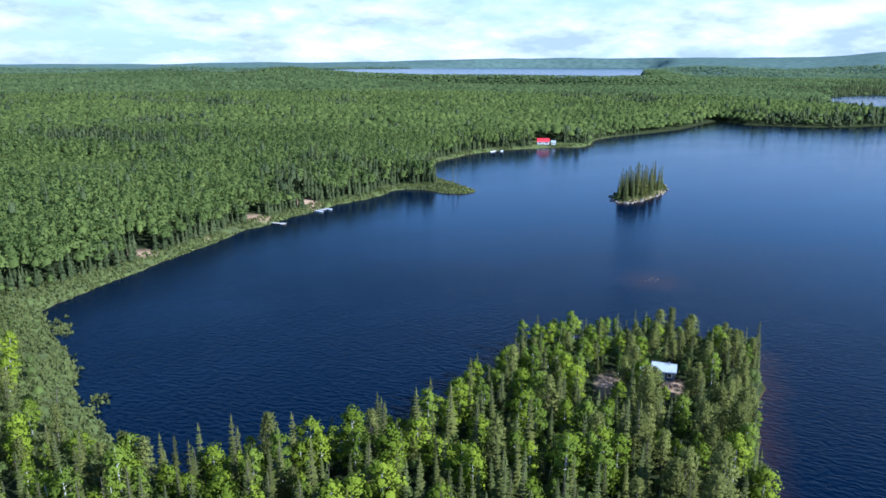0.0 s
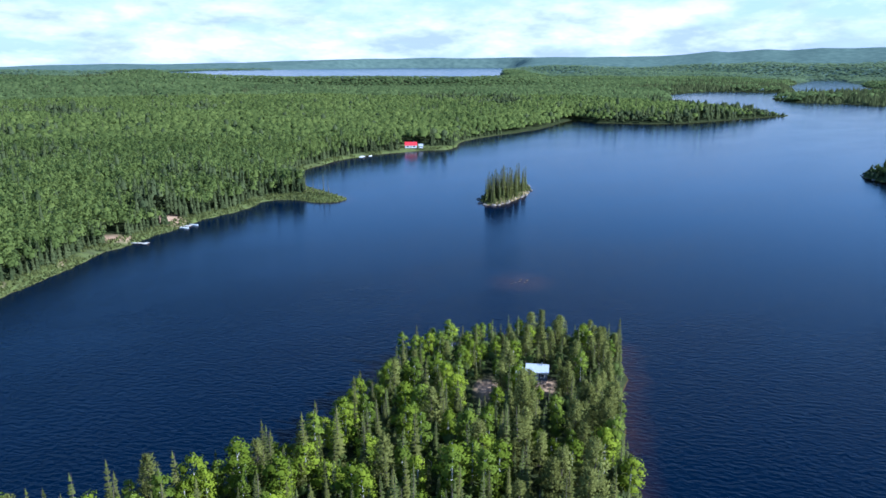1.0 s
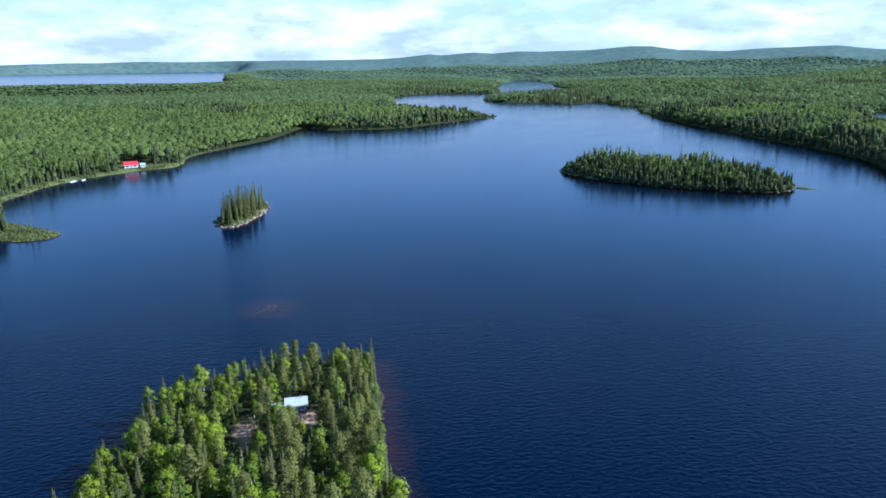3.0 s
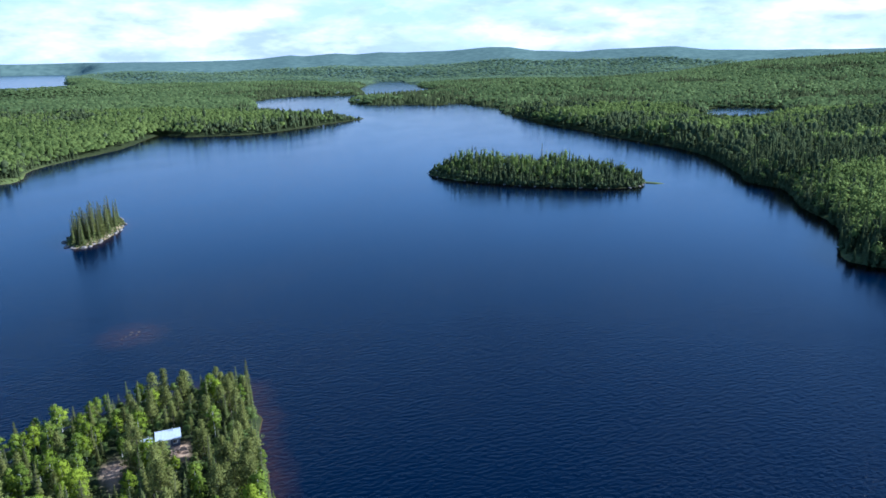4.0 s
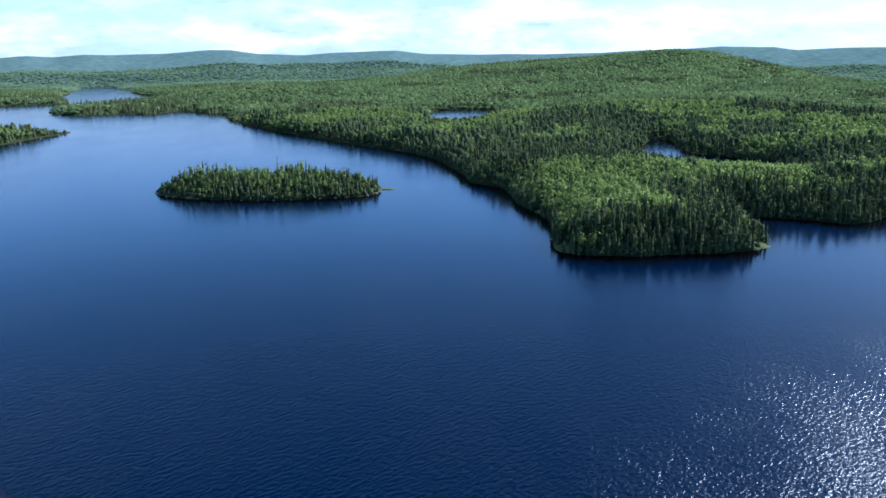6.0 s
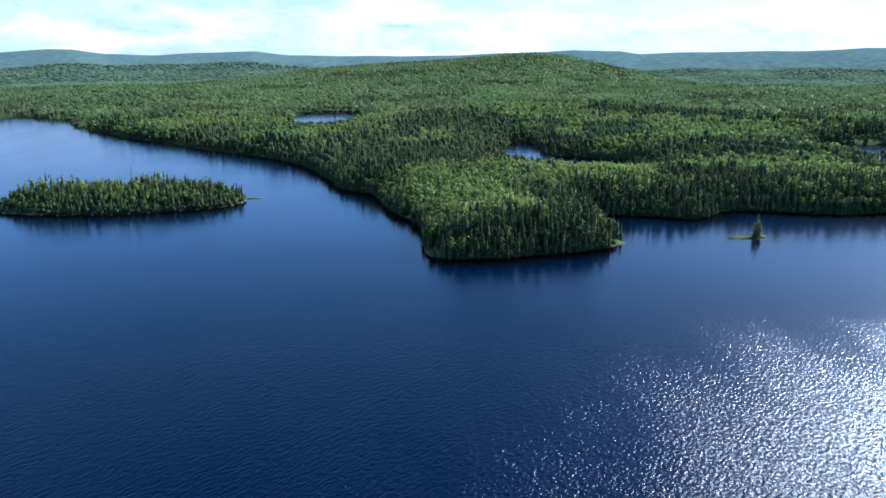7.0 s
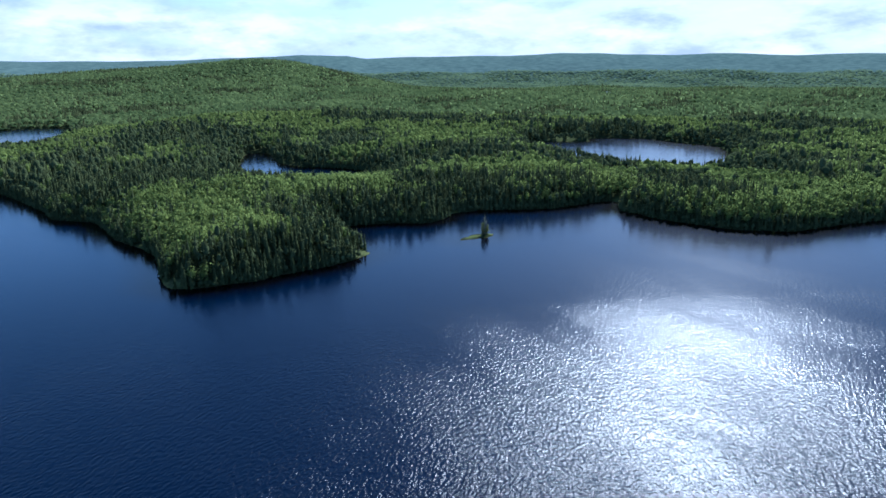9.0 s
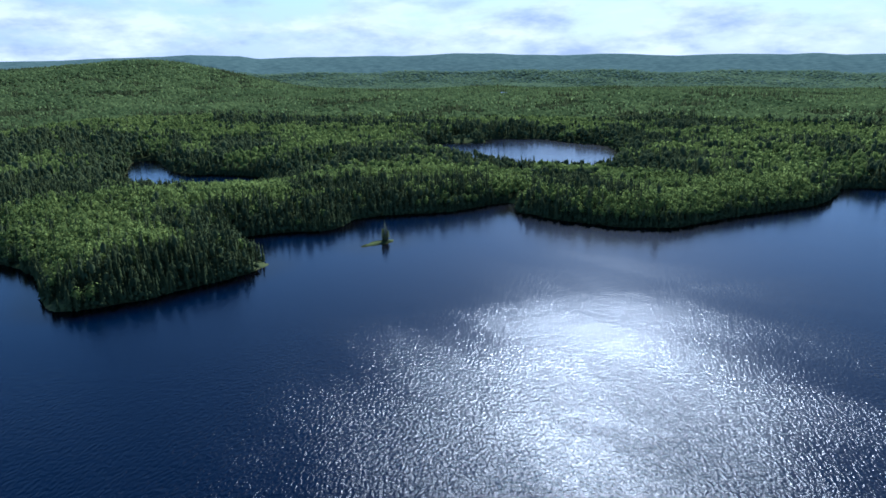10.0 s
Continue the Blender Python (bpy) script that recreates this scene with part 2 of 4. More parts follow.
SHORE_NORTH = ((137, 498), (176, 533), (222, 597), (237, 615), (246, 583), (262, 575), (300, 560), (348, 575), (390, 594), (432, 611),
               (474, 628), (432, 648), (405, 700), (425, 780), (450, 835), (500, 930), (535, 1010), (575, 1065), (625, 1105), (680, 1135),
               (735, 1112), (802, 1088), (858, 1160), (955, 1305), (1110, 1480), (1230, 1610), (1330, 1720), (1370, 1650), (1290, 1540),
               (1215, 1410), (1120, 1290), (1030, 1130), (960, 1040), (890, 990), (800, 958), (715, 938), (652, 922),
               (637, 898), (621, 862), (624, 818), (658, 786), (669, 750), (687, 746), (730, 760))
SHORE_EAST = ((733, 745), (714, 716), (707, 683), (698, 648), (645, 592), (612, 548), (577, 492), (536, 425), (510, 366), (484, 322), (461, 266), (427, 215),
              (373, 168), (350, 154), (340, 131), (315, 116), (298, 105), (288, 94), (269, 82), (249, 75.5), (237, 72),
              (231, 68), (229, 61), (230.5, 53), (235, 42), (244, 27), (252, 15), (260, 5), (267, 2), (285, 10), (300, 14), (314, 15), (319, -5),
              (318, -22), (324, -33), (338, -40))
SHORE_SOUTH = ((343, -57), (342, -80), (346, -98), (359, -126), (350, -130), (336, -123), (322, -130), (305, -140), (289, -157),
               (280, -181), (289, -209), (296, -240), (307, -284), (327, -313), (340, -347), (260, -430), (80, -460),
               (-30, -380), (-40, -200), (-5, -90), (20, -30), (27, 20), (32, 50))
SHORE_POINT = ((38, 73), (43.5, 86), (48, 97), (53.5, 107), (56, 114), (49, 120), (36, 123), (22, 121), (12, 113), (8, 104),
               (5, 97), (1, 91), (-7, 85.5), (-18, 80), (-28, 76.5), (-35, 76))
POND_EAST = ((845, 425), (745, 382), (672, 335), (680, 305), (790, 316), (885, 350), (893, 385), (875, 418))
POND_SMALL = ((605, 101), (560, 99), (500, 93), (464, 84), (456, 64), (442, 36), (432, 8), (450, -6), (488, 4), (505, 25), (514, 48), (535, 66), (570, 76), (597, 84))
POND_SOUTH = ((598, -134), (645, -142), (651, -168), (646, -203), (675, -214), (673, -242), (658, -270), (625, -283), (590, -302), (530, -284), (474, -252), (450, -222), (456, -190), (486, -160), (545, -142))
FAR_LAKE = ((357, 1332), (448, 1639), (557, 2024), (690, 2506), (815, 2959), (641, 3017), (340, 2990), (71, 2739), (-128, 2456), (-285, 2322), (-349, 1887), (-244, 1459), (-73, 1398), (72, 1378), (211, 1333))
FAR_LEVEL = 20.0


def smooth_loop(points, step=4.0, rough=0.0, seed=0.0):
    """A closed shore through the given points, rounded and a little ragged."""
    p = np.array(points, float)
    out = []
    n = len(p)
    for i in range(n):
        a, b, c, d = p[i - 1], p[i], p[(i + 1) % n], p[(i + 2) % n]
        k = max(2, int(np.linalg.norm(c - b) / step))
        for t in np.arange(k) / k:
            q = 0.5 * (2 * b + (c - a) * t + (2 * a - 5 * b + 4 * c - d) * t * t + (3 * b - a - 3 * c + d) * t ** 3)
            out.append(q)
    out = np.array(out)
    if rough:
        for q in out:
            v = noise.noise_vector((q[0] * 0.11, q[1] * 0.11, seed)) + 0.6 * noise.noise_vector((q[0] * 0.31, q[1] * 0.31, seed))
            q += rough * np.array(v[:2])
    return out


def oval(cx, cy, along, across, turn, bumps, seed):
    """An islet's shore: an ellipse pushed in and out; turn in degrees clockwise from +Y."""
    rnd = random.Random(seed)
    ph = [rnd.uniform(0, 6.28) for _ in range(4)]
    t = np.linspace(0, 2 * np.pi, 48, endpoint=False)
    k = 1 + bumps * sum(np.sin((j + 2) * t + ph[j]) / (j + 1.5) for j in range(4))
    u, v = along * np.cos(t) * k, across * np.sin(t) * k
    s, c = math.sin(radians(turn)), math.cos(radians(turn))
    return np.stack([cx + u * s + v * c, cy + u * c - v * s], 1)


LAKE = smooth_loop(SHORE_WEST + SHORE_NORTH + SHORE_EAST + SHORE_SOUTH + SHORE_POINT, 5.0, 1.6, 3.0)
PONDS = [smooth_loop(q, 6.0, 2.5, 9.0) for q in (POND_EAST, POND_SMALL, POND_SOUTH)]
ISLET = oval(77, 269.5, 21, 7.4, 35, 0.10, 4)
ISLAND = oval(284.6, 236.5, 60, 25, 156.5, 0.06, 5)
LONE = oval(288, -44.5, 9.5, 3.0, 153, 0.12, 6)
BIG_LAKE = smooth_loop(FAR_LAKE, 60.0, 12.0, 1.0)


def signed(px, py, loop):
    """Distance to a closed loop: positive inside."""
    a = loop
    b = np.roll(loop, -1, 0)
    best = np.full(px.shape, 1e18)
    inside = np.zeros(px.shape, bool)
    for (ax, ay), (bx, by) in zip(a, b):
        dx, dy = bx - ax, by - ay
        t = np.clip(((px - ax) * dx + (py - ay) * dy) / (dx * dx + dy * dy + 1e-12), 0, 1)
        best = np.minimum(best, (px - ax - t * dx) ** 2 + (py - ay - t * dy) ** 2)
        if ay != by:
            inside ^= ((ay > py) != (by > py)) & (px < dx * (py - ay) / dy + ax)
    d = np.sqrt(best)
    return np.where(inside, d, -d)


def step(lo, hi, v):
    t = np.clip((v - lo) / (hi - lo), 0, 1)
    return t * t * (3 - 2 * t)


# height of the far skyline by bearing
RIM = ((-180, 39), (-60, 24), (-26, 19), (-22, 19), (-17, 26), (-11, 29), (-5, 36), (-2, 39), (2, 46), (6, 52), (10, 57),
       (15, 54), (19, 58), (23, 59), (27, 60), (29, 68), (31, 80), (32, 77), (34.3, 87), (36, 81), (38, 91), (40, 89),
       (43, 92), (46.5, 101), (48, 99), (50, 80), (53.4, 73), (56, 80), (60.5, 90), (63, 81), (67, 81), (75, 86), (83, 98),
       (85, 108), (88.5, 102), (89.8, 90), (96, 96), (101, 99), (105, 106), (108, 104), (110, 99), (113.5, 95), (116, 99),
       (122, 91), (126, 95), (129.5, 89), (131.3, 96), (133, 88), (136, 89), (180, 54))
# hills: centre, height, spread east-west and north-south
HILLS = ((1700, 200, 54, 330, 220), (1640, 560, 47, 350, 330), (1250, 300, 8, 300, 200), (1150, -150, 14, 260, 160), (1050, -480, 14, 220, 240), (900, -700, 8, 200, 200),
         (-250, 1150, 8, 300, 180), (-550, 1400, 7, 260, 240), (-250, 1000, 3, 400, 300), (160, 1310, 2, 60, 40), (-700, 1750, 6, 140, 90), (-1500, 2300, 6, 300, 200),
         (900, 900, 8, 250, 250), (1100, 700, 8, 300, 200), (2200, 1500, 26, 500, 500), (760, 150, 8, 160, 160))


def relief(x, y, water):
    """Height of the ground, and how far inland it lies (negative: under water)."""
    r = np.hypot(x, y)
    az = np.degrees(np.arctan2(x, y))
    land = 0.4 + 0.9 * (1 - np.exp(-np.maximum(water, 0) / 5.0)) + 3.2 * (1 - np.exp(-np.maximum(water, 0) / 70.0))
    hills = np.zeros_like(x)
    for cx, cy, h, sx, sy in HILLS:
        hills += h * np.exp(-((x - cx) / sx) ** 2 - ((y - cy) / sy) ** 2)
    rim = np.interp(az, [q[0] for q in RIM], [q[1] for q in RIM])
    hills += rim * step(2050, 3120, r) + 1.5 * step(300, 900, r)
    roll = (np.sin(x * 0.0071 + 1.3) * np.sin(y * 0.0083 + 0.4) + 0.5 * np.sin(x * 0.019 + y * 0.013) + 0.4 * np.sin(y * 0.023 - x * 0.011 + 2))
    hills += 2.0 * roll * step(400, 1500, r) * (1 + 1.2 * step(1500, 2400, r)) * (1 - 0.6 * step(2400, 3000, r))
    land = land + hills * step(0, 220, water)
    bed = np.maximum(water * 0.22, -5.0)
    z = np.where(water > 0, land * step(0, 1.5, water) + 0.02, bed)
    far = signed(x, y, BIG_LAKE)
    shelf = np.where(far > 0, FAR_LEVEL - np.minimum(far * 0.05, 5), FAR_LEVEL + 0.5 + np.minimum(-far * 0.02, 6))
    w = step(-130, -30, far) * step(0, 160, water)
    eased = z * (1 - w) + shelf * w
    k = step(-120, -25, far)
    z = eased * k + np.maximum(z, eased) * (1 - k)
    z = z + (9 * np.exp(-((x + 390) / 95) ** 2 - ((y - 1540) / 70) ** 2) + 7 * np.exp(-((x + 560) / 90) ** 2 - ((y - 1600) / 60) ** 2)) * (water > 0)
    return z, np.where(far > -15, np.minimum(water, -far - 15), water)


def wetness(x, y):
    water = signed(x, y, LAKE)
    for loop in PONDS:
        water = np.maximum(water, signed(x, y, loop))
    for loop in (ISLET, ISLAND, LONE):
        water = np.minimum(water, -signed(x, y, loop))
    return -water


# rings and rays of the ground sheet, close together over the seen side
R0 = 5.0
RAYS = np.radians(np.concatenate([np.arange(-46, 146, 0.5), np.arange(146, 314, 4.0)]))
RINGS = R0 * np.exp(np.linspace(0, math.log(3260 / R0), 270))
gx, gy = np.sin(RAYS)[None, :] * RINGS[:, None], np.cos(RAYS)[None, :] * RINGS[:, None]
gx[0], gy[0] = gx[0] * 0.01, gy[0] * 0.01  # close the middle
INLAND = wetness(gx, gy)
HEIGHT, INLAND = relief(gx, gy, INLAND)
# a shoal off the point
HEIGHT = np.maximum(HEIGHT, -0.12 - np.hypot(gx - 49.5, gy - 158.5) ** 2 * 0.012)


def sample(grid, x, y):
    """Value of a ground grid at any place."""
    r = np.clip(np.log(np.maximum(np.hypot(x, y), R0) / R0) / math.log(3260 / R0) * (len(RINGS) - 1), 0, len(RINGS) - 1.001)
    az = (np.arctan2(x, y) - RAYS[0]) % (2 * np.pi)
    j = np.interp(az, np.append(RAYS - RAYS[0], 2 * np.pi), np.arange(len(RAYS) + 1))
    i0, j0 = r.astype(int), j.astype(int)
    fi, fj = r - i0, j - j0
    j0 %= len(RAYS)
    j1 = (j0 + 1) % len(RAYS)
    i1 = i0 + 1
    return (grid[i0, j0] * (1 - fi) * (1 - fj) + grid[i1, j0] * fi * (1 - fj) + grid[i0, j1] * (1 - fi) * fj + grid[i1, j1] * fi * fj)


def sedge_width(x, y):
    """How wide the belt of sedge is along the water."""
    west = (x < 500) & (y > 60) & (x < 60 + y * 0.75) & ((y > 128) | (x < -36))
    w = np.where(west, np.where(y > 430, 1.6, 4.5), 0.3)
    w = w + 15 * np.exp(-((x + 82) / 26) ** 2 - ((y - 122) / 24) ** 2) + 9 * np.exp(-((x + 58) / 14) ** 2 - ((y - 88) / 18) ** 2)
    w = w + 7 * np.exp(-((x - 4) / 14) ** 2 - ((y - 276) / 14) ** 2) + 9 * np.exp(-((x - 70) / 14) ** 2 - ((y - 420) / 12) ** 2)
    w = w + 4 * np.exp(-((x - 234) / 7) ** 2 - ((y - 69) / 7) ** 2) + 4 * np.exp(-((x - 265) / 7) ** 2 - ((y - 4) / 6) ** 2)
    return w


# bare or mown spots: centre, radius, what shows (1 sand, 0 grass)
SPOTS = ((233.5, 67, 4.0, 0), (265, 4, 4.5, 0), (26.8, 101.0, 1.9, 1), (25.4, 97.3, 1.5, 1), (36.3, 98.9, 1.6, 1), (-45.5, 240, 5.0, 1), (-57, 217, 4.0, 1), (-76, 174, 3.5, 1), (-95, 190, 2.5, 1), (-64, 192, 2.0, 1),
         (668, -187, 13, 0), (357, -132, 5, 0), (62, 424, 9, 0), (335, -40, 4, 0), (288, 95, 3.5, 0))


def grid_mesh(name, z, keep=None, stride=1, **atts):
    rows, cols = np.arange(0, len(RINGS), stride), np.arange(0, len(RAYS), stride)
    if rows[-1] != len(RINGS) - 1:
        rows = np.append(rows, len(RINGS) - 1)
    n, k = len(rows), len(cols)
    pick = np.ix_(rows, cols)
    co = np.stack([gx[pick], gy[pick], np.broadcast_to(z, gx.shape)[pick]], -1).reshape(-1, 3)
    i, j = np.meshgrid(np.arange(n - 1), np.arange(k), indexing="ij")
    j1 = (j + 1) % k
    quads = np.stack([i * k + j, i * k + j1, (i + 1) * k + j1, (i + 1) * k + j], -1).reshape(-1, 4)
    if keep is not None:
        good = keep[pick].reshape(-1)
        quads = quads[good[quads].any(1)]
    return raw_mesh(name, co, quads, {a: np.asarray(v)[pick].reshape(-1) for a, v in atts.items()}, True)


def raw_mesh(name, co, faces, atts=None, smooth=False, normals=None):
    me = bpy.data.meshes.new(name)
    k = faces.shape[1]
    me.vertices.add(len(co))
    me.vertices.foreach_set("co", np.ascontiguousarray(co, np.float32).ravel())
    me.loops.add(faces.size)
    me.loops.foreach_set("vertex_index", np.ascontiguousarray(faces, np.int32).ravel())
    me.polygons.add(len(faces))
    me.polygons.foreach_set("loop_start", np.arange(0, faces.size, k, dtype=np.int32))
    me.polygons.foreach_set("use_smooth", np.full(len(faces), smooth))
    for a, v in (atts or {}).items():
        me.attributes.new(a, "FLOAT", "POINT").data.foreach_set("value", np.ascontiguousarray(v, np.float32))
    me.update()
    me.validate()
    if normals is not None:
        me.normals_split_custom_set_from_vertices(np.ascontiguousarray(normals, np.float32))
    return me


def crown_normals(co, faces, low, soft, rise=1.3):
    """Foliage shades as a rounded mass: normals that lean from the leaf's own towards outward from the crown's axis. Turns the leaves outward too."""
    co = np.asarray(co, float)
    out = co * np.array([1.0, 1.0, 0.0])
    out = out / np.maximum(np.linalg.norm(out, axis=1, keepdims=True), 1e-6)
    top = co[:, 2].max()
    out[:, 2] = np.clip((co[:, 2] - low * top) / (top - low * top + 1e-6), -0.3, 1) * rise + 0.1
    out /= np.linalg.norm(out, axis=1, keepdims=True)
    own = np.cross(co[faces[:, 1]] - co[faces[:, 0]], co[faces[:, 2]] - co[faces[:, 0]])
    back = (own * out[faces].mean(1)).sum(1) < 0
    faces = np.where(back[:, None], faces[:, ::-1], faces)
    own = np.where(back[:, None], -own, own)
    own /= np.maximum(np.linalg.norm(own, axis=1, keepdims=True), 1e-9)
    mine = np.zeros_like(co)
    for k in range(3):
        np.add.at(mine, faces[:, k], own)
    mine /= np.maximum(np.linalg.norm(mine, axis=1, keepdims=True), 1e-9)
    n = out * soft + mine * (1 - soft)
    return n / np.maximum(np.linalg.norm(n, axis=1, keepdims=True), 1e-9), faces


belt = sedge_width(gx, gy)
sedge = (1 - step(belt * 0.75, belt * 1.25, INLAND)) * (1 - step(430, 560, np.hypot(gx, gy)))
sedge = sedge * (belt > 1.2)
bare = np.zeros_like(gx)
for sx, sy, sr, kind in SPOTS:
    near = 1 - step(sr * 0.7, sr * 1.25, np.hypot(gx - sx, gy - sy))
    if kind:
        bare = np.maximum(bare, near)
    else:
        sedge = np.maximum(sedge, near)
bare = np.maximum(bare, 0.55 * (np.abs(signed(gx, gy, ISLET)) < 3.0))
me = grid_mesh("ground", HEIGHT, None, 1, sedge=sedge, bare=bare, far_haze=step(1350, 2500, np.hypot(gx, gy)))
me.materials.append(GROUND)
tagged(new("ground", me), "rolling forest floor with sedge along the lake", "ground", kind="structure")
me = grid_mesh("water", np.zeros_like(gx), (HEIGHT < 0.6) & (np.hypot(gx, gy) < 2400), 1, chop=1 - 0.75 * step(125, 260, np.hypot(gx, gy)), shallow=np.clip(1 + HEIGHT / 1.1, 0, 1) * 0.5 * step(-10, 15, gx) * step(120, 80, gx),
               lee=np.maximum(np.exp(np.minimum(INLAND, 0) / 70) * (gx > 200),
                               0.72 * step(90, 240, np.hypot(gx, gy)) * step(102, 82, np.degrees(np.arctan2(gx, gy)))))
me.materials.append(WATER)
tagged(new("water", me), "dark blue rippled lake water", "lake", kind="structure")
q = BIG_LAKE
me = raw_mesh("far_water", np.concatenate([[[0, 2300, FAR_LEVEL]], np.c_[q * 1.0, np.full(len(q), FAR_LEVEL)]]),
              np.array([[0, 1 + (i + 1) % len(q), 1 + i] for i in range(len(q))]), {"chop": np.zeros(len(q) + 1), "shallow": np.zeros(len(q) + 1), "lee": np.full(len(q) + 1, 0.3)})
me.materials.append(FAR_WATER)
tagged(new("far_water", me), "pale blue distant lake", "lake", kind="structure")

# ---- woods ----
def cone_tree(sides, tiers, rnd):
    """A spruce of ragged skirts: unit height, unit radius."""
    co, fs = [], []
    for k in range(tiers):
        u = k / tiers
        z0, z1 = 0.06 + 0.88 * u, min(1.0, 0.06 + 0.88 * u + 1.75 / tiers)
        r = (1 - u) ** 0.85 * rnd.uniform(0.85, 1.1)
        base = len(co)
        co.append((rnd.uniform(-.05, .05), rnd.uniform(-.05, .05), z1))
        turn = rnd.uniform(0, 6.28)
        for j in range(sides):
            a = turn + j * 2 * math.pi / sides
            q = r * (rnd.uniform(0.95, 1.2) if j % 2 else rnd.uniform(0.5, 0.75))
            co.append((q * math.cos(a), q * math.sin(a), z0 + rnd.uniform(-.03, .03) + (0 if j % 2 else 0.04)))
        fs += [(base, base + 1 + j, base + 1 + (j + 1) % sides) for j in range(sides)]
    return np.array(co), np.array(fs)


def icosa():
    bm = bmesh.new()
    bmesh.ops.create_icosphere(bm, subdivisions=1, radius=1)
    co = np.array([v.co[:] for v in bm.verts])
    bm.verts.index_update()
    fs = np.array([[v.index for v in f.verts] for f in bm.faces])
    bm.free()
    return co, fs


ICO = icosa()


def dome_tree(sides, rnd, waist=True):
    """The lumpy top of a far crown: unit height, unit radius."""
    co = [(rnd.uniform(-.2, .2), rnd.uniform(-.2, .2), 1.0)]
    for j in range(sides):
        a, q = (j + rnd.uniform(-.2, .2)) * 6.2832 / sides, rnd.uniform(0.6, 0.95)
        co.append((q * math.cos(a), q * math.sin(a), rnd.uniform(0.66, 0.88)))
    fs = [(0, 1 + j, 1 + (j + 1) % sides) for j in range(sides)]
    if waist:
        for j in range(0, sides, 2):
            a, q = (j + 0.5) * 6.2832 / sides, rnd.uniform(0.9, 1.15)
            co.append((q * math.cos(a), q * math.sin(a), rnd.uniform(0.3, 0.5)))
            fs.append((1 + j, len(co) - 1, 1 + (j + 1) % sides))
    return np.array(co), np.array(fs)


def spray_tree(sprays, size, core, rnd, fill=0.58, low=0.54):
    """A leafy crown of loose sprays about several lumps; unit height, unit radius."""
    co, fs = [], []
    if core:
        for v in ICO[0]:
            k = fill * rnd.uniform(0.8, 1.2)
            co.append((v[0] * k, v[1] * k, 0.66 + v[2] * k * 0.34))
        fs = [tuple(f) for f in ICO[1] if max(co[i][2] for i in f) > 0.6]
    lumps = [(Vector((0.5 * math.cos(k * 2.4 + rnd.random()), 0.5 * math.sin(k * 2.4 + rnd.random()), 0)) * rnd.uniform(0.3, 1.1), low + (0.86 - low) * k / 5 + rnd.uniform(-.05, .05), rnd.uniform(0.38, 0.6) * (1.0 if low > 0.5 else 1.15 - 0.12 * k)) for k in range(6)]
    for k in range(sprays):
        c, z, r = lumps[k % 6]
        a, u = rnd.uniform(0, 6.28), rnd.uniform(-0.3, 1.0)
        q = math.sqrt(1 - u * u)
        n = Vector((q * math.cos(a), q * math.sin(a), u))
        p = c + n * r * rnd.uniform(0.75, 1.1)
        n = (n + Vector((rnd.uniform(-.6, .6), rnd.uniform(-.6, .6), rnd.uniform(-.2, .6)))).normalized()
        one = n.cross(Vector((rnd.uniform(-1, 1), rnd.uniform(-1, 1), rnd.uniform(-1, 1)))).normalized()
        two = n.cross(one)
        w = size * rnd.uniform(0.6, 1.3)
        b = len(co)
        for v in (p - one * w, p + one * w * 0.8 + two * w * 0.3, p + two * w * 1.2):
            co.append((v.x, v.y, z + v.z * 0.25))
        fs.append((b, b + 1, b + 2))
    return np.array(co), np.array(fs)


def stand(name, templates, x, y, z, high, wide, seed, mat, label, pointed=False, flat=0.0):
    """Many trees joined into one mesh."""
    rng = np.random.default_rng(seed)
    which = rng.integers(0, len(templates), len(x))
    turn = rng.uniform(0, 2 * np.pi, len(x))
    cos, fss, nos, tints, base = [], [], [], [], 0
    for k, (co, fs) in enumerate(templates):
        m = which == k
        # far crowns are seen as one roof of leaves
        no, fs = crown_normals(co, fs, 0.1 if pointed else 0.35, 0.5 if pointed else 0.85, 0.5 if pointed else 1.3)
        no = no * (1 - flat) + np.array([0.0, 0.0, flat])
        if not m.any():
            continue
        c, s = np.cos(turn[m])[:, None], np.sin(turn[m])[:, None]
        w = wide[m][:, None]
        px = (co[:, 0] * c - co[:, 1] * s) * w + x[m][:, None]
        py = (co[:, 0] * s + co[:, 1] * c) * w + y[m][:, None]
        pz = co[:, 2] * high[m][:, None] + z[m][:, None]
        cos.append(np.stack([px, py, pz], -1).reshape(-1, 3))
        nos.append(np.stack([no[:, 0] * c - no[:, 1] * s, no[:, 0] * s + no[:, 1] * c, np.broadcast_to(no[:, 2], px.shape)], -1).reshape(-1, 3))
        fss.append((fs[None] + (np.arange(m.sum()) * len(co))[:, None, None]).reshape(-1, 3) + base)
        tints.append(np.repeat(rng.uniform(0, 1, m.sum()), len(co)))
        base += m.sum() * len(co)
    if not cos:
        return
    me = raw_mesh(name, np.concatenate(cos), np.concatenate(fss), {"tint": np.concatenate(tints)}, True, np.concatenate(nos))
    me.materials.append(mat)
    tagged(new(name, me), label, "forest", kind="stuff")


def scatter(pitch, r0, r1, az0, az1, seed):
    """Places on a shaken lattice within a ring and a sector."""
    rng = np.random.default_rng(seed)
    g = np.arange(-r1, r1, pitch)
    x, y = np.meshgrid(g, g)
    x = (x + rng.uniform(-.48, .48, x.shape) * pitch).ravel()
    y = (y + rng.uniform(-.48, .48, y.shape) * pitch).ravel()
    r, az = np.hypot(x, y), np.degrees(np.arctan2(x, y))
    m = (r >= r0) & (r < r1) & (az > az0) & (az < az1)
    return x[m], y[m]


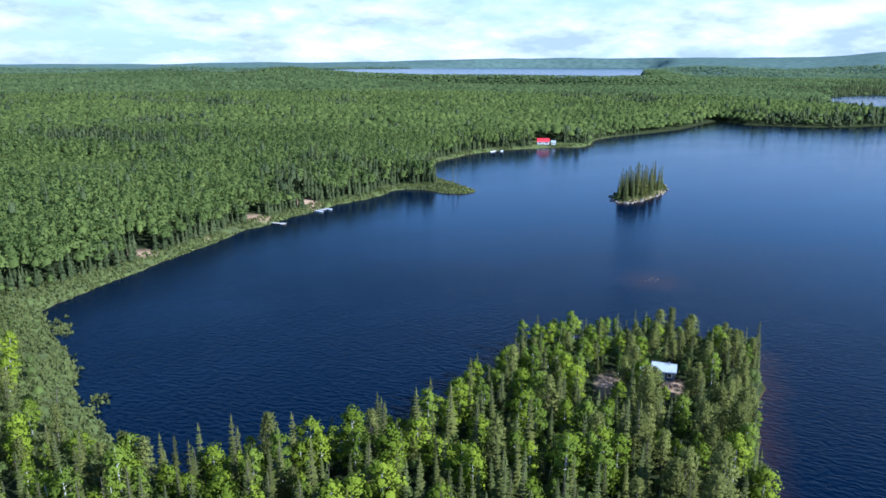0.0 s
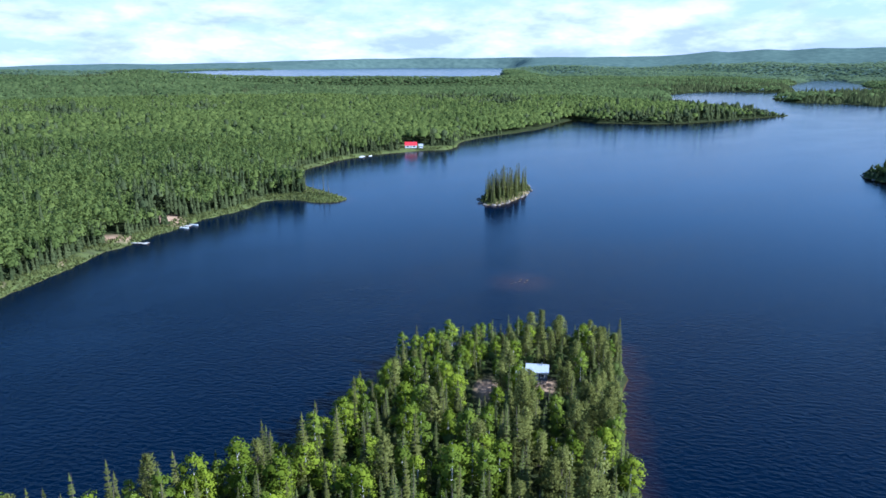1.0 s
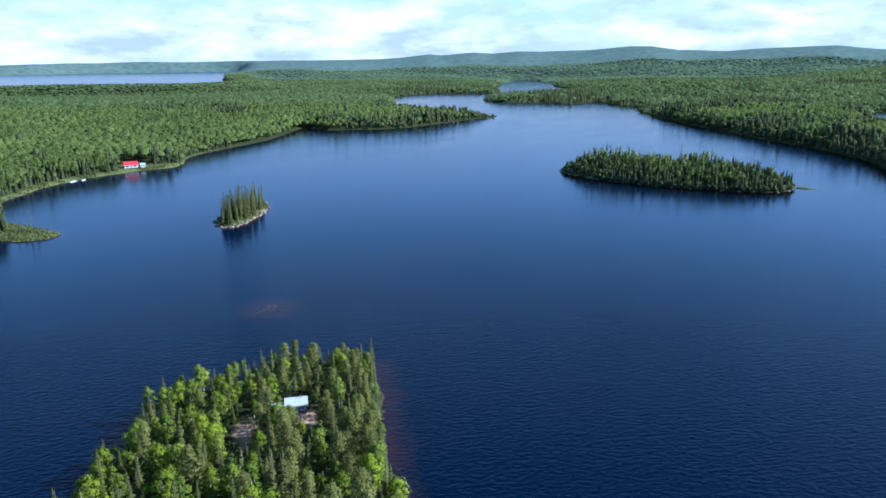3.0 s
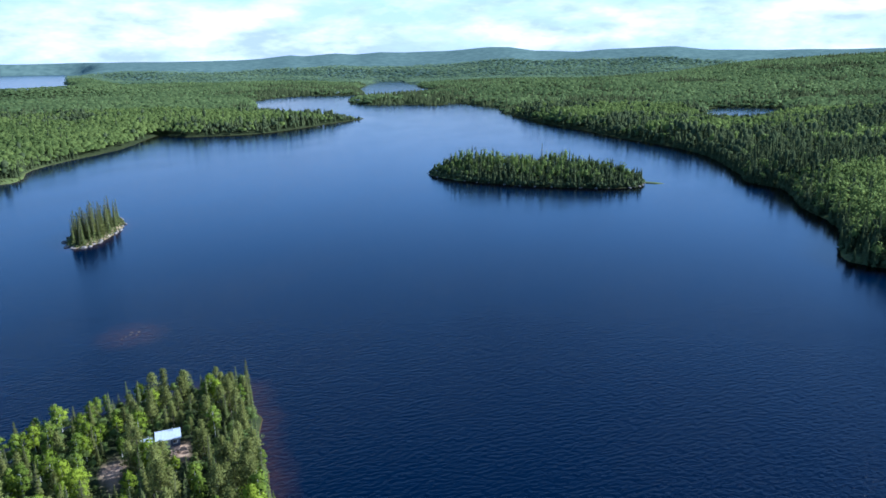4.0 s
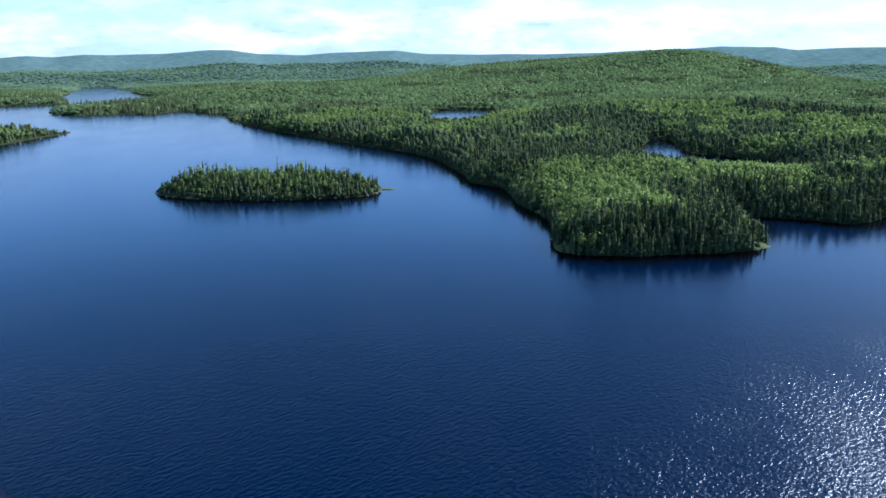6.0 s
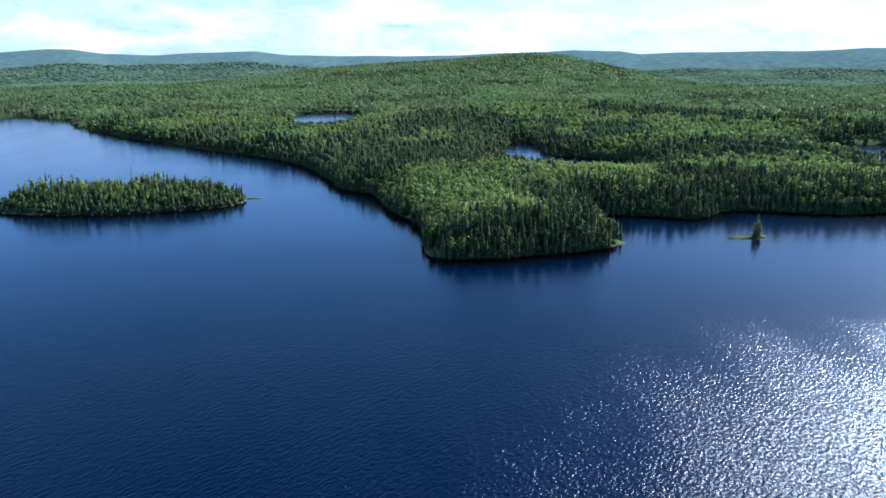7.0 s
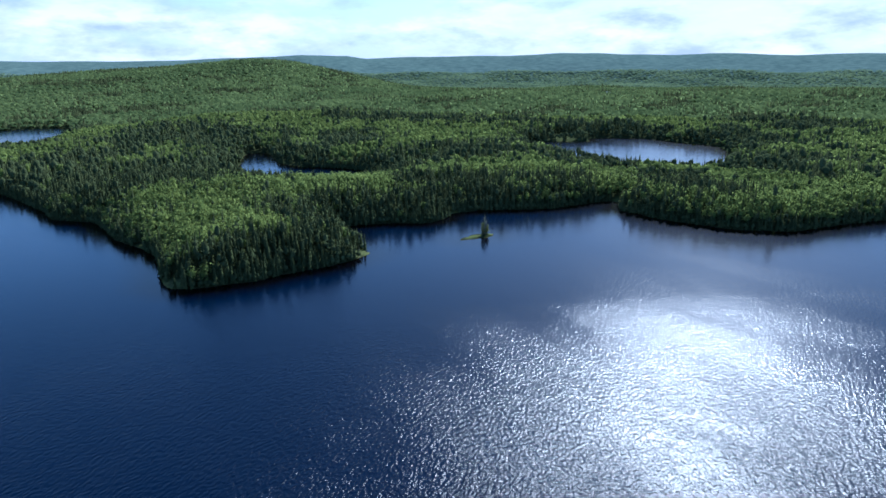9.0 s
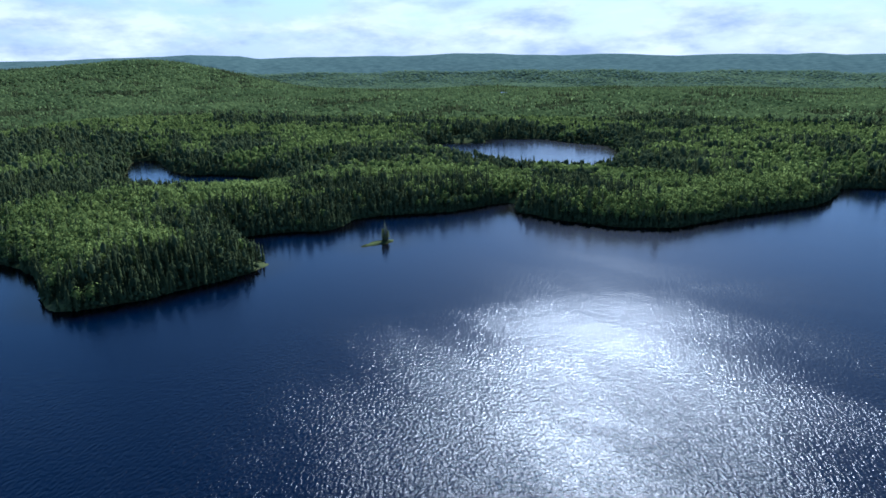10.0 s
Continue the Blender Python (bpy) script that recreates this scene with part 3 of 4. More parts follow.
def patches(x, y, scale, seed):
    return np.array([noise.noise((a * scale, b * scale, seed)) + 0.5 * noise.noise((a * scale * 3.1, b * scale * 3.1, seed + 5)) for a, b in zip(x, y)])


# stands of spruce alone: centre, reach east-west and north-south
DARK_STANDS = ((256, 26, 24, 32), (490, 200, 70, 34), (560, 118, 80, 26), (520, 60, 40, 30), (620, 20, 60, 30), (680, -215, 50, 70), (450, -140, 40, 30),
               (430, -262, 34, 40), (560, -320, 60, 24), (-345, 640, 130, 26), (-150, 350, 50, 16), (-450, 1560, 190, 90), (740, 900, 80, 170), (830, 1190, 150, 60), (640, 1170, 80, 40), (440, 634, 45, 14), (560, 640, 30, 60), (380, -60, 16, 60))


def leafy(x, y, inland):
    """Share of broad-leaved trees: high inland, low along the water and in wet hollows."""
    p = patches(x, y, 0.0085, 2.0) * 1.5 + patches(x, y, 0.035, 7.0) * 0.75
    az = np.degrees(np.arctan2(x, y))
    r = np.hypot(x, y)
    f = 0.86 + 1.35 * p + 0.85 * step(42, 14, az) + 0.2 * step(820, 1000, r) - np.where(x > 200, 0.85, 0.55) * (1 - step(4, np.where(x > 200, 34, 26), inland))
    for cx, cy, sx, sy in DARK_STANDS:
        f = f - 1.5 * np.exp(-((x - cx) / sx) ** 4 - ((y - cy) / sy) ** 4)
    return np.clip(f, 0.03, 0.96)


# young or stunted growth: centre, radius, share of full height
YOUNG = ((150, 1290, 330, 0.5), (462, 636, 34, 0.5), (-142, 282, 32, 0.45), (452, 48, 26, 0.6), (430, 30, 55, 0.75), (420, -180, 70, 0.75), (640, 300, 80, 0.65), (420, 630, 60, 0.8))


def stature(x, y):
    s = np.ones(len(x))
    for cx, cy, r, k in YOUNG:
        s *= 1 - (1 - k) * (1 - step(0.6 * r, 1.3 * r, np.hypot(x - cx, y - cy)))
    return s


def clear_of_spots(x, y):
    ok = np.ones(len(x), bool)
    for sx, sy, sr, _ in SPOTS:
        ok &= np.hypot(x - sx, y - sy) > sr * 1.05
    return ok


NEAR_BOX = (-112, 64, 36, 132)  # the part of the woods with trees of their own


def in_near(x, y):
    return (x > NEAR_BOX[0]) & (x < NEAR_BOX[1]) & (y > NEAR_BOX[2]) & (y < NEAR_BOX[3])


trnd = random.Random(11)
CONES_A = [cone_tree(7, 6, trnd) for _ in range(5)]
CONES_B = [cone_tree(6, 4, trnd) for _ in range(5)]
CONES_C = [cone_tree(5, 2, trnd) for _ in range(4)]
BLOBS_A = [spray_tree(54, 0.24, True, trnd, 0.54) for _ in range(10)]
SHRUBS = [spray_tree(150, 0.13, True, trnd, 0.5, 0.4) for _ in range(6)]
PINES_A = [spray_tree(44, 0.22, True, trnd, 0.5, 0.34) for _ in range(8)]
PINES_B = [spray_tree(10, 0.36, True, trnd, 0.7, 0.34) for _ in range(6)]
BLOBS_B = [spray_tree(12, 0.36, True, trnd, 0.78) for _ in range(8)]
BLOBS_C = [dome_tree(6, trnd) for _ in range(6)]
BLOBS_D = [dome_tree(5, trnd, False) for _ in range(5)]
FLAT = {"near": 0.0, "middle": 0.2, "distant": 0.45, "remote": 0.7}
for tag, r0, r1, pitch, cones, blobs, size, lift, ms, mb in (
        ("near", 60, 430, 2.6, CONES_A, BLOBS_A, 1.0, 0.0, FAR_SPRUCE, FAR_BIRCH),
        ("middle", 430, 820, 4.1, CONES_B, BLOBS_B, 1.35, 0.0, FAR_SPRUCE, FAR_BIRCH),
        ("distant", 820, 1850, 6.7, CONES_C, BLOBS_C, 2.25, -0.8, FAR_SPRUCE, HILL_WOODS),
        ("remote", 1850, 2500, 10.5, CONES_C, BLOBS_D, 3.0, -2.0, HAZY_WOODS, HAZY_WOODS)):
    x, y = scatter(pitch, r0, r1, -42, 143, len(tag))
    inland = sample(INLAND, x, y)
    m = (inland > np.maximum(0.6, sedge_width(x, y) * 0.9)) & clear_of_spots(x, y) & ~in_near(x, y)
    m &= ~((signed(x, y, ISLET) > -4) | (signed(x, y, ISLAND) > -4) | (signed(x, y, LONE) > -4)) if r0 < 430 else True
    x, y, inland = x[m], y[m], inland[m]
    z = sample(HEIGHT, x, y) - 0.2 + lift
    rng = np.random.default_rng(5)
    leaf = rng.uniform(0, 1, len(x)) < leafy(x, y, inland)
    grow = (0.86 + 0.2 * rng.uniform(0, 1, len(x))) * (0.58 + 0.42 * step(0, 16, inland)) * (1 + 0.25 * patches(x, y, 0.012, 4.0) + 0.2 * patches(x, y, 0.07, 14.0)) * stature(x, y)
    grow = grow * np.where((x > 200) & (np.hypot(x, y) < 820), 1.2, 1.0)
    hs, ws = 10.8 * grow * (1 + 0.25 * rng.uniform(-1, 1, len(x))), 1.25 * rng.uniform(0.8, 1.25, len(x)) * size
    hb, wb = 9.4 * grow, 2.05 * np.clip(np.exp(0.25 * rng.normal(0, 1, len(x))), 0.7, 1.3) * size
    if r0 >= 1850:
        hs, hb = hs * 0.7, hb * 0.75
        ws, wb = ws * 1.3, wb * 1.3
    if r0 >= 1850:
        leaf[:] = True
    round_top = ~leaf & (rng.uniform(0, 1, len(x)) < (0.42 if r0 < 820 else 0.0))
    c, l = ~leaf & ~round_top, leaf
    if round_top.any():
        q = round_top
        stand(tag + "_pine_woods", PINES_A if r0 < 430 else PINES_B, x[q], y[q], z[q], hs[q] * 1.02, ws[q] * 1.5, 9, FAR_PINE, "dark olive pine forest on the shore")
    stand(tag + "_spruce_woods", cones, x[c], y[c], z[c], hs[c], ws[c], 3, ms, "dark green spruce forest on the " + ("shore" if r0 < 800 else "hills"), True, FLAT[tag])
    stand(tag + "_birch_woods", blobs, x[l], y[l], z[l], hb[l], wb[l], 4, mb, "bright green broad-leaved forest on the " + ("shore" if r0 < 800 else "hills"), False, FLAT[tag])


x, y = scatter(1.9, 120, 520, -42, 143, 61)
inland, w = sample(INLAND, x, y), sedge_width(x, y)
m = (inland > np.where((x > 200) & (signed(x, y, ISLAND) < -30), -0.6, np.maximum(0.25, w * 0.85))) & (inland < np.maximum(0.25, w * 0.85) + 4.5) & clear_of_spots(x, y) & ~in_near(x, y)
m &= (signed(x, y, ISLET) < -4) & (signed(x, y, ISLAND) < 3) & (signed(x, y, LONE) < -4)
x, y = x[m], y[m]
rng = np.random.default_rng(15)
k = rng.uniform(0, 1, len(x))
stand("shore_spruce_fringe", CONES_A, x, y, np.maximum(sample(HEIGHT, x, y), 0.0) - 0.4, 3.0 + 5.0 * k, 0.7 + 0.4 * k, 5, FAR_SPRUCE, "young dark spruces crowding the water's edge", True)

x, y = scatter(1.6, 180, 520, 10, 143, 62)
inland = sample(INLAND, x, y)
m = (inland > -0.4) & (inland < 2.2) & (x > 200) & clear_of_spots(x, y) & (signed(x, y, LONE) < -4) & (np.hypot(x - 233, y - 67) > 5)
x, y = x[m], y[m]
k = np.random.default_rng(17).uniform(0, 1, len(x))
stand("shore_bushes", PINES_B, x, y, np.maximum(sample(HEIGHT, x, y), 0.0) - 0.9, 2.2 + 2.0 * k, 0.9 + 0.6 * k, 7, FAR_PINE, "dark bushes hanging over the water's edge")

# ---- trees of their own ----
def crown_mesh(name, tris, mat, soft=0.6):
    """A mesh from a list of loose triangles."""
    co = np.array(tris, float).reshape(-1, 3)
    no, fs = crown_normals(co, np.arange(len(co)).reshape(-1, 3), 0.3, soft)
    me = raw_mesh(name, co, fs, None, True, no)
    me.materials.append(mat)
    return me


def spray(tris, root, way, length, width, drop=0.12):
    """A flat bough that hangs a little at its sides."""
    side = way.cross(Vector((0, 0, 1)))
    side = side.normalized() if side.length > 1e-4 else Vector((1, 0, 0))
    mid, tip = root + way * length * 0.55, root + way * length
    lo = Vector((0, 0, -drop * length))
    a, b = mid + side * width + lo, mid - side * width + lo
    tris += [(root, a, tip), (root, tip, b)]


def trunk_mesh(h, r, rnd, mat, limbs=0):
    tris, n, lean = [], 6, (rnd.uniform(-.2, .2), rnd.uniform(-.2, .2))
    rings = [(0.0, r * 1.3), (0.25, r), (0.6, r * 0.62), (0.97, r * 0.12)]
    pts = [[Vector((q * math.cos(j * 6.2832 / n) + lean[0] * u * u * 2, q * math.sin(j * 6.2832 / n) + lean[1] * u * u * 2, u * h - (0.5 if u == 0 else 0)))
            for j in range(n)] for u, q in rings]
    for lo, hi in zip(pts, pts[1:]):
        for j in range(n):
            k = (j + 1) % n
            tris += [(lo[j], lo[k], hi[k]), (lo[j], hi[k], hi[j])]
    for k in range(limbs):
        u, a = 0.3 + 0.55 * k / limbs, k * 2.4
        root = Vector((0, 0, u * h))
        way = Vector((math.cos(a), math.sin(a), 0.7)).normalized()
        tip, side = root + way * h * 0.24 * (1.2 - u), way.cross(Vector((0, 0, 1))).normalized() * r * 0.3
        up = Vector((0, 0, r * 0.4))
        tris += [(root - side, root + side, tip), (root + side, root + up, tip), (root + up, root - side, tip)]
    return crown_mesh("trunk", tris, mat, 0.0)


def spruce_crown(h, r, rnd, fine):
    tris = []
    count = int((23 if fine else 11) * h / 11)
    for k in range(count):
        u = 0.07 + 0.90 * (k + rnd.uniform(-.3, .3)) / count
        rad = r * (1 - u) ** 0.72 * rnd.uniform(0.78, 1.12) + 0.1
        boughs = max(4, int((7 if fine else 6) * (1 - u * 0.5)))
        turn = rnd.uniform(0, 6.28)
        for j in range(boughs):
            a = turn + j * 6.2832 / boughs + rnd.uniform(-.25, .25)
            tilt = -0.5 + 0.8 * u + rnd.uniform(-.12, .12)
            way = Vector((math.cos(a), math.sin(a), tilt)).normalized()
            root = Vector((0, 0, u * h))
            long = rad * rnd.uniform(0.75, 1.18)
            spray(tris, root, way, long, long * 0.32 + 0.07)
            if fine:
                for m in (0.45, 0.72):
                    for sgn in (-1, 1):
                        twig = (Matrix.Rotation(sgn * rnd.uniform(0.6, 1.0), 3, "Z") @ way)
                        twig.z -= rnd.uniform(0.0, 0.3)
                        p = root + way * long * m
                        w = Vector((-twig.y, twig.x, 0)) * long * 0.09
                        tris.append((p - w, p + w, p + twig * long * rnd.uniform(0.32, 0.5)))
    top = Vector((0, 0, h * 1.02))
    for j in range(4):
        a, b = j * 1.5708, (j + 1) * 1.5708
        tris.append((top, Vector((0.16 * math.cos(a), 0.16 * math.sin(a), h * 0.88)), Vector((0.16 * math.cos(b), 0.16 * math.sin(b), h * 0.88))))
    return tris


def lump(tris, c, r, squash, leaves, size, rnd, spiky):
    """A clump of foliage: a dark heart and loose sprays about it."""
    for f in ICO[1]:
        tris.append(tuple(c + Vector((ICO[0][i][0] * r * 0.52, ICO[0][i][1] * r * 0.52, ICO[0][i][2] * r * 0.52 * squash)) for i in f))
    for _ in range(leaves):
        a, u = rnd.uniform(0, 6.28), rnd.uniform(-0.45, 1.0)
        q = math.sqrt(max(0, 1 - u * u))
        n = Vector((q * math.cos(a), q * math.sin(a), u))
        p = c + Vector((n.x * r, n.y * r, n.z * r * squash)) * rnd.uniform(0.75, 1.1)
        one = n.cross(Vector((rnd.uniform(-1, 1), rnd.uniform(-1, 1), rnd.uniform(-1, 1)))).normalized()
        two = n.cross(one)
        s = size * rnd.uniform(0.6, 1.3)
        if spiky:
            t = (n + Vector((0, 0, 0.5)) + one * rnd.uniform(-.5, .5)).normalized()
            tris.append((p - two * s * 0.3, p + two * s * 0.3, p + t * s * 1.2))
        else:
            k = n * s * rnd.uniform(-.5, .5)
            tris += [(p - one * s, p - two * s * 0.7 + k, p + one * s), (p - one * s, p + one * s, p + two * s * 0.7 - k)]


def birch_crown(h, r, rnd, fine):
    tris = []
    n = 15 if fine else 7
    for k in range(n):
        u = (k + 0.5) / n
        a, z = k * 2.4, 0.26 + 0.66 * u
        ring = r * 0.72 * math.sqrt(max(0.05, 1 - (2 * u - 0.85) ** 2 / 1.3)) * rnd.uniform(0.55, 1.05) * (0.25 if k == n - 1 else 1)
        lump(tris, Vector((ring * math.cos(a), ring * math.sin(a), z * h)), r * rnd.uniform(0.36, 0.52) * (1 if fine else 1.25), rnd.uniform(0.8, 1.15),
             46 if fine else 16, 0.2 if fine else 0.36, rnd, False)
    return tris


def pine_crown(h, r, rnd, fine):
    tris = []
    n = 30 if fine else 9
    for k in range(n):
        u = (k + 0.5) / n
        a, z = k * 2.4 + rnd.uniform(-.4, .4), 0.22 + 0.74 * u
        ring = r * (1.02 - u) ** 0.8 * rnd.uniform(0.4, 1.05)
        lump(tris, Vector((ring * math.cos(a), ring * math.sin(a), z * h)), r * rnd.uniform(0.2, 0.33) * (1 if fine else 1.5), rnd.uniform(0.5, 0.8),
             42 if fine else 14, 0.34 if fine else 0.5, rnd, True)
    return tris


def dead_crown(h, r, rnd, fine):
    tris = []
    for k in range(46):
        u, a = 0.3 + 0.68 * k / 46, rnd.uniform(0, 6.28)
        way = Vector((math.cos(a), math.sin(a), rnd.uniform(0.1, 0.5))).normalized()
        root, w = Vector((0, 0, u * h)), Vector((0, 0, 0.035))
        long = r * (1.05 - u) * rnd.uniform(0.6, 1.1) + 0.3
        tip = root + way * long
        tris += [(root - w, root + w, tip)]
        for m in (0.5, 0.75):
            p = root + way * long * m
            q = p + (Matrix.Rotation(rnd.choice((-.8, .8)), 3, "Z") @ way) * long * 0.35
            tris.append((p - w * 0.7, p + w * 0.7, q))
    return tris


KINDS = {  # crown, needles or leaves, bark, height, radius, label, category
    "spruce": (spruce_crown, SPRUCE, BARK, 10.4, 1.3, "dark green pointed spruce", "spruce tree"),
    "fir": (spruce_crown, FIR, BARK, 9.6, 1.1, "blue-green slender fir", "fir tree"),
    "birch": (birch_crown, BIRCH, PALE_BARK, 9.2, 2.25, "bright green leafy birch", "birch tree"),
    "aspen": (birch_crown, ASPEN, PALE_BARK, 9.8, 1.85, "light green rounded aspen", "aspen tree"),
    "pine": (pine_crown, PINE, BARK, 10.0, 2.4, "grey-green ragged pine", "pine tree"),
    "dead": (dead_crown, plain("dead_wood", (0.24, 0.21, 0.19), 0.9), plain("dead_bark", (0.22, 0.19, 0.17), 0.9), 10.0, 1.6, "bare grey dead tree", "dead tree"),
}
MODELS = {}


SOFT = {"birch": 0.8, "aspen": 0.8, "pine": 0.5, "spruce": 0.35, "fir": 0.35, "dead": 0.0}


def tree_model(kind, variant, fine, spot):
    """A tree with its trunk and crown, built once a variant; later ones are copies."""
    crown, leaf, bark, h, r, label, cat = KINDS[kind]
    rnd = random.Random(f"{kind}{variant}{fine}")
    h, r = h * rnd.uniform(0.9, 1.1), r * rnd.uniform(0.85, 1.15)
    ob = new(kind + "_tree")
    t = new("trunk", trunk_mesh(h, 0.15, rnd, bark, 0 if kind in ("spruce", "fir") else 8))
    c = new("crown", crown_mesh("crown", crown(h, r, rnd, fine), leaf, SOFT[kind]))
    t.parent = c.parent = ob
    tagged(ob, label + " " + spot, cat, kind + " trees " + spot)
    return ob


def plant(kind, x, y, scale, rnd, fine, spot, sink=0.15):
    key = (kind, rnd.randrange(5 if fine else 4), fine, spot)
    z = float(sample(HEIGHT, np.array([x]), np.array([y]))[0])
    m = pose(x, y, max(z, -0.1) - sink, rnd.uniform(-2, 2), rnd.uniform(-2, 2), rnd.uniform(0, 360)) @ Matrix.Diagonal((scale * rnd.uniform(0.9, 1.1), scale * rnd.uniform(0.9, 1.1), scale, 1))
    if key not in MODELS:
        MODELS[key] = tree_model(*key)
        MODELS[key].matrix_basis = m
        return MODELS[key]
    src = MODELS[key]
    keep = src.matrix_basis.copy()
    src.matrix_basis = Matrix()
    ob = copy_thing(src, m)
    src.matrix_basis = keep
    return ob


# what stays in sight over the trees before it: place, height, half width
SIGHTS = ((35.2, 101.6, 2.6, 1.4), (36.3, 98.6, 1.0, 1.0), (26.8, 101.0, 0.8, 0.8), (25.4, 97.3, 0.8, 0.6))


def room_for(x, y):
    """The tallest a tree may grow here without hiding the clearings."""
    cap = 99.0
    for sx, sy, sz, half in SIGHTS:
        d = math.hypot(sx, sy)
        ux, uy = sx / d, sy / d
        along, across = d - (x * ux + y * uy), abs(x * uy - y * ux)
        if across < half + 1.2 and along > -1.5:
            cap = min(cap, sz + max(0.0, along - 1.5) * 0.46)
    return cap


prnd = random.Random(21)
px, py = scatter(2.5, 46, 160, -75, 60, 8)
m = in_near(px, py)
px, py = px[m], py[m]
inland = sample(INLAND, px, py)
lf = leafy(px, py, inland)
for x, y, d, f in zip(px, py, inland, lf):
    if d < max(0.35, float(sedge_width(x, y)) * 0.45) or math.hypot(x - 35.0, y - 101.8) < 3.6:
        continue
    if not clear_of_spots(np.array([x]), np.array([y]))[0]:
        continue
    cap = room_for(x, y)
    if cap < 2.6 or (x < -40 and prnd.random() < 0.42):
        continue
    east = x - (22 + 0.22 * (y - 70))
    roll = prnd.random()
    if x < -38:
        kind = "spruce" if roll < 0.2 else "fir" if roll < 0.5 else "birch" if roll < 0.86 else "pine"
    elif east > 0:
        kind = "pine" if roll < 0.52 else "spruce" if roll < 0.64 else "fir" if roll < 0.88 else "birch"
    else:
        kind = "spruce" if roll < (0.3 if y < 86 else 0.25) else "fir" if roll < (0.52 if y < 86 else 0.42) else "birch" if roll < 0.93 else "pine" if roll < 0.99 else "dead"
    if kind == "birch" and prnd.random() < 0.45:
        kind = "aspen"
    if kind == "pine" and d < 1.3:
        kind = "fir"
    s = prnd.choice((prnd.uniform(0.6, 0.95), prnd.uniform(0.85, 1.2))) * (0.68 if x < -38 else (0.76 if kind == "pine" else 0.75) - 0.17 * min(1.0, max(0.0, (y - 82) / 22)))
    high = KINDS[kind][3] * s
    if high > cap:
        s *= cap / high
    plant(kind, x, y, s, prnd, True, "on the wooded point" if x > -38 else "beside the marsh")

lo, hi = ISLET.min(0), ISLET.max(0)
rng = np.random.default_rng(3)
g = np.array([(u, v) for u in np.arange(lo[0], hi[0], 2.15) for v in np.arange(lo[1], hi[1], 2.15)])
g = g + rng.uniform(-.4, .4, g.shape) * 2.15
for (x, y), d in zip(g, signed(g[:, 0], g[:, 1], ISLET)):
    if d > 1.2:
        plant("spruce" if prnd.random() < 0.5 else "fir", x, y, 1.0 * prnd.uniform(0.7, 1.1) * (0.8 + 0.2 * min(1, d / 6)), prnd, True, "on the small islet")

x, y = scatter(2.5, 150, 420, 30, 70, 31)
d = signed(x, y, ISLAND)
x, y, d = x[d > 2.2], y[d > 2.2], d[d > 2.2]
z = sample(HEIGHT, x, y) - 0.2
rng = np.random.default_rng(6)
leaf = rng.uniform(0, 1, len(x)) < 0.28 + 0.3 * (patches(x, y, 0.03, 3.0) > 0.15)
grow = rng.uniform(0.5, 1.05, len(x)) * (0.42 + 0.58 * step(0, 15, d)) * (1 + 0.3 * patches(x, y, 0.035, 6.0))
stand("island_spruce_woods", CONES_A, x[~leaf], y[~leaf], z[~leaf], 11.4 * grow[~leaf], 1.25 * rng.uniform(0.75, 1.2, (~leaf).sum()), 3, FAR_SPRUCE, "dark green spruce wood on the long island", True)
q = ~leaf & (rng.uniform(0, 1, len(x)) < 0.4)
stand("island_pine_woods", PINES_A, x[q], y[q], z[q], 10.8 * grow[q], 1.7 * rng.uniform(0.75, 1.2, q.sum()), 6, FAR_PINE, "dark olive pines among the island spruces")
stand("island_birch_woods", BLOBS_A, x[leaf], y[leaf], z[leaf], 10.8 * grow[leaf], 1.8 * rng.uniform(0.75, 1.2, leaf.sum()), 4, FAR_BIRCH, "bright green leafy trees among island spruces")
plant("spruce", 289.5, -48.0, 0.8, prnd, True, "on the tiny islet", 0.0)
for x, y, k in ((288.0, -46.4, 0.46), (290.4, -49.0, 0.5), (288.9, -47.1, 0.6), (290.0, -48.6, 0.58)):
    plant("spruce", x, y, k, prnd, True, "on the tiny islet", 0.0)
plant("pine", 288.8, -46.8, 0.5, prnd, True, "on the tiny islet", 0.0)
plant("pine", 290.1, -49.2, 0.44, prnd, True, "on the tiny islet", 0.0)
plant("spruce", 285.0, 232.0, 1.5, prnd, True, "above the island woods", 0.1)
for x, y, k in ((7.0, 274.5, 0.62), (5.0, 277.5, 0.8), (1.0, 281.0, 0.72), (3.2, 276.0, 0.55), (-2.0, 283.5, 0.8), (264.0, 5.5, 0.5), (262.0, 8.0, 0.6)):
    plant("fir", x, y, k, prnd, False, "on the open spit")


# ---- houses, docks, boats ----
def part(name, bm, mat, parent, label=""):
    me = bpy.data.meshes.new(name)
    bmesh.ops.recalc_face_normals(bm, faces=bm.faces)
    bm.to_mesh(me)
    bm.free()
    me.materials.append(mat)
    ob = new(name, me)
    ob.parent = parent
    return tagged(ob, label)


def box(bm, x0, x1, y0, y1, z0, z1, bevel=0.0):
    r = bmesh.ops.create_cube(bm, size=1.0, matrix=Matrix.Translation(((x0 + x1) / 2, (y0 + y1) / 2, (z0 + z1) / 2)) @ Matrix.Diagonal((x1 - x0, y1 - y0, z1 - z0, 1)))
    if bevel:
        bmesh.ops.bevel(bm, geom=list({e for v in r["verts"] for e in v.link_edges}), offset=bevel, segments=1, affect="EDGES")
    return bm


def boxed(*a, **k):
    return box(bmesh.new(), *a, **k)


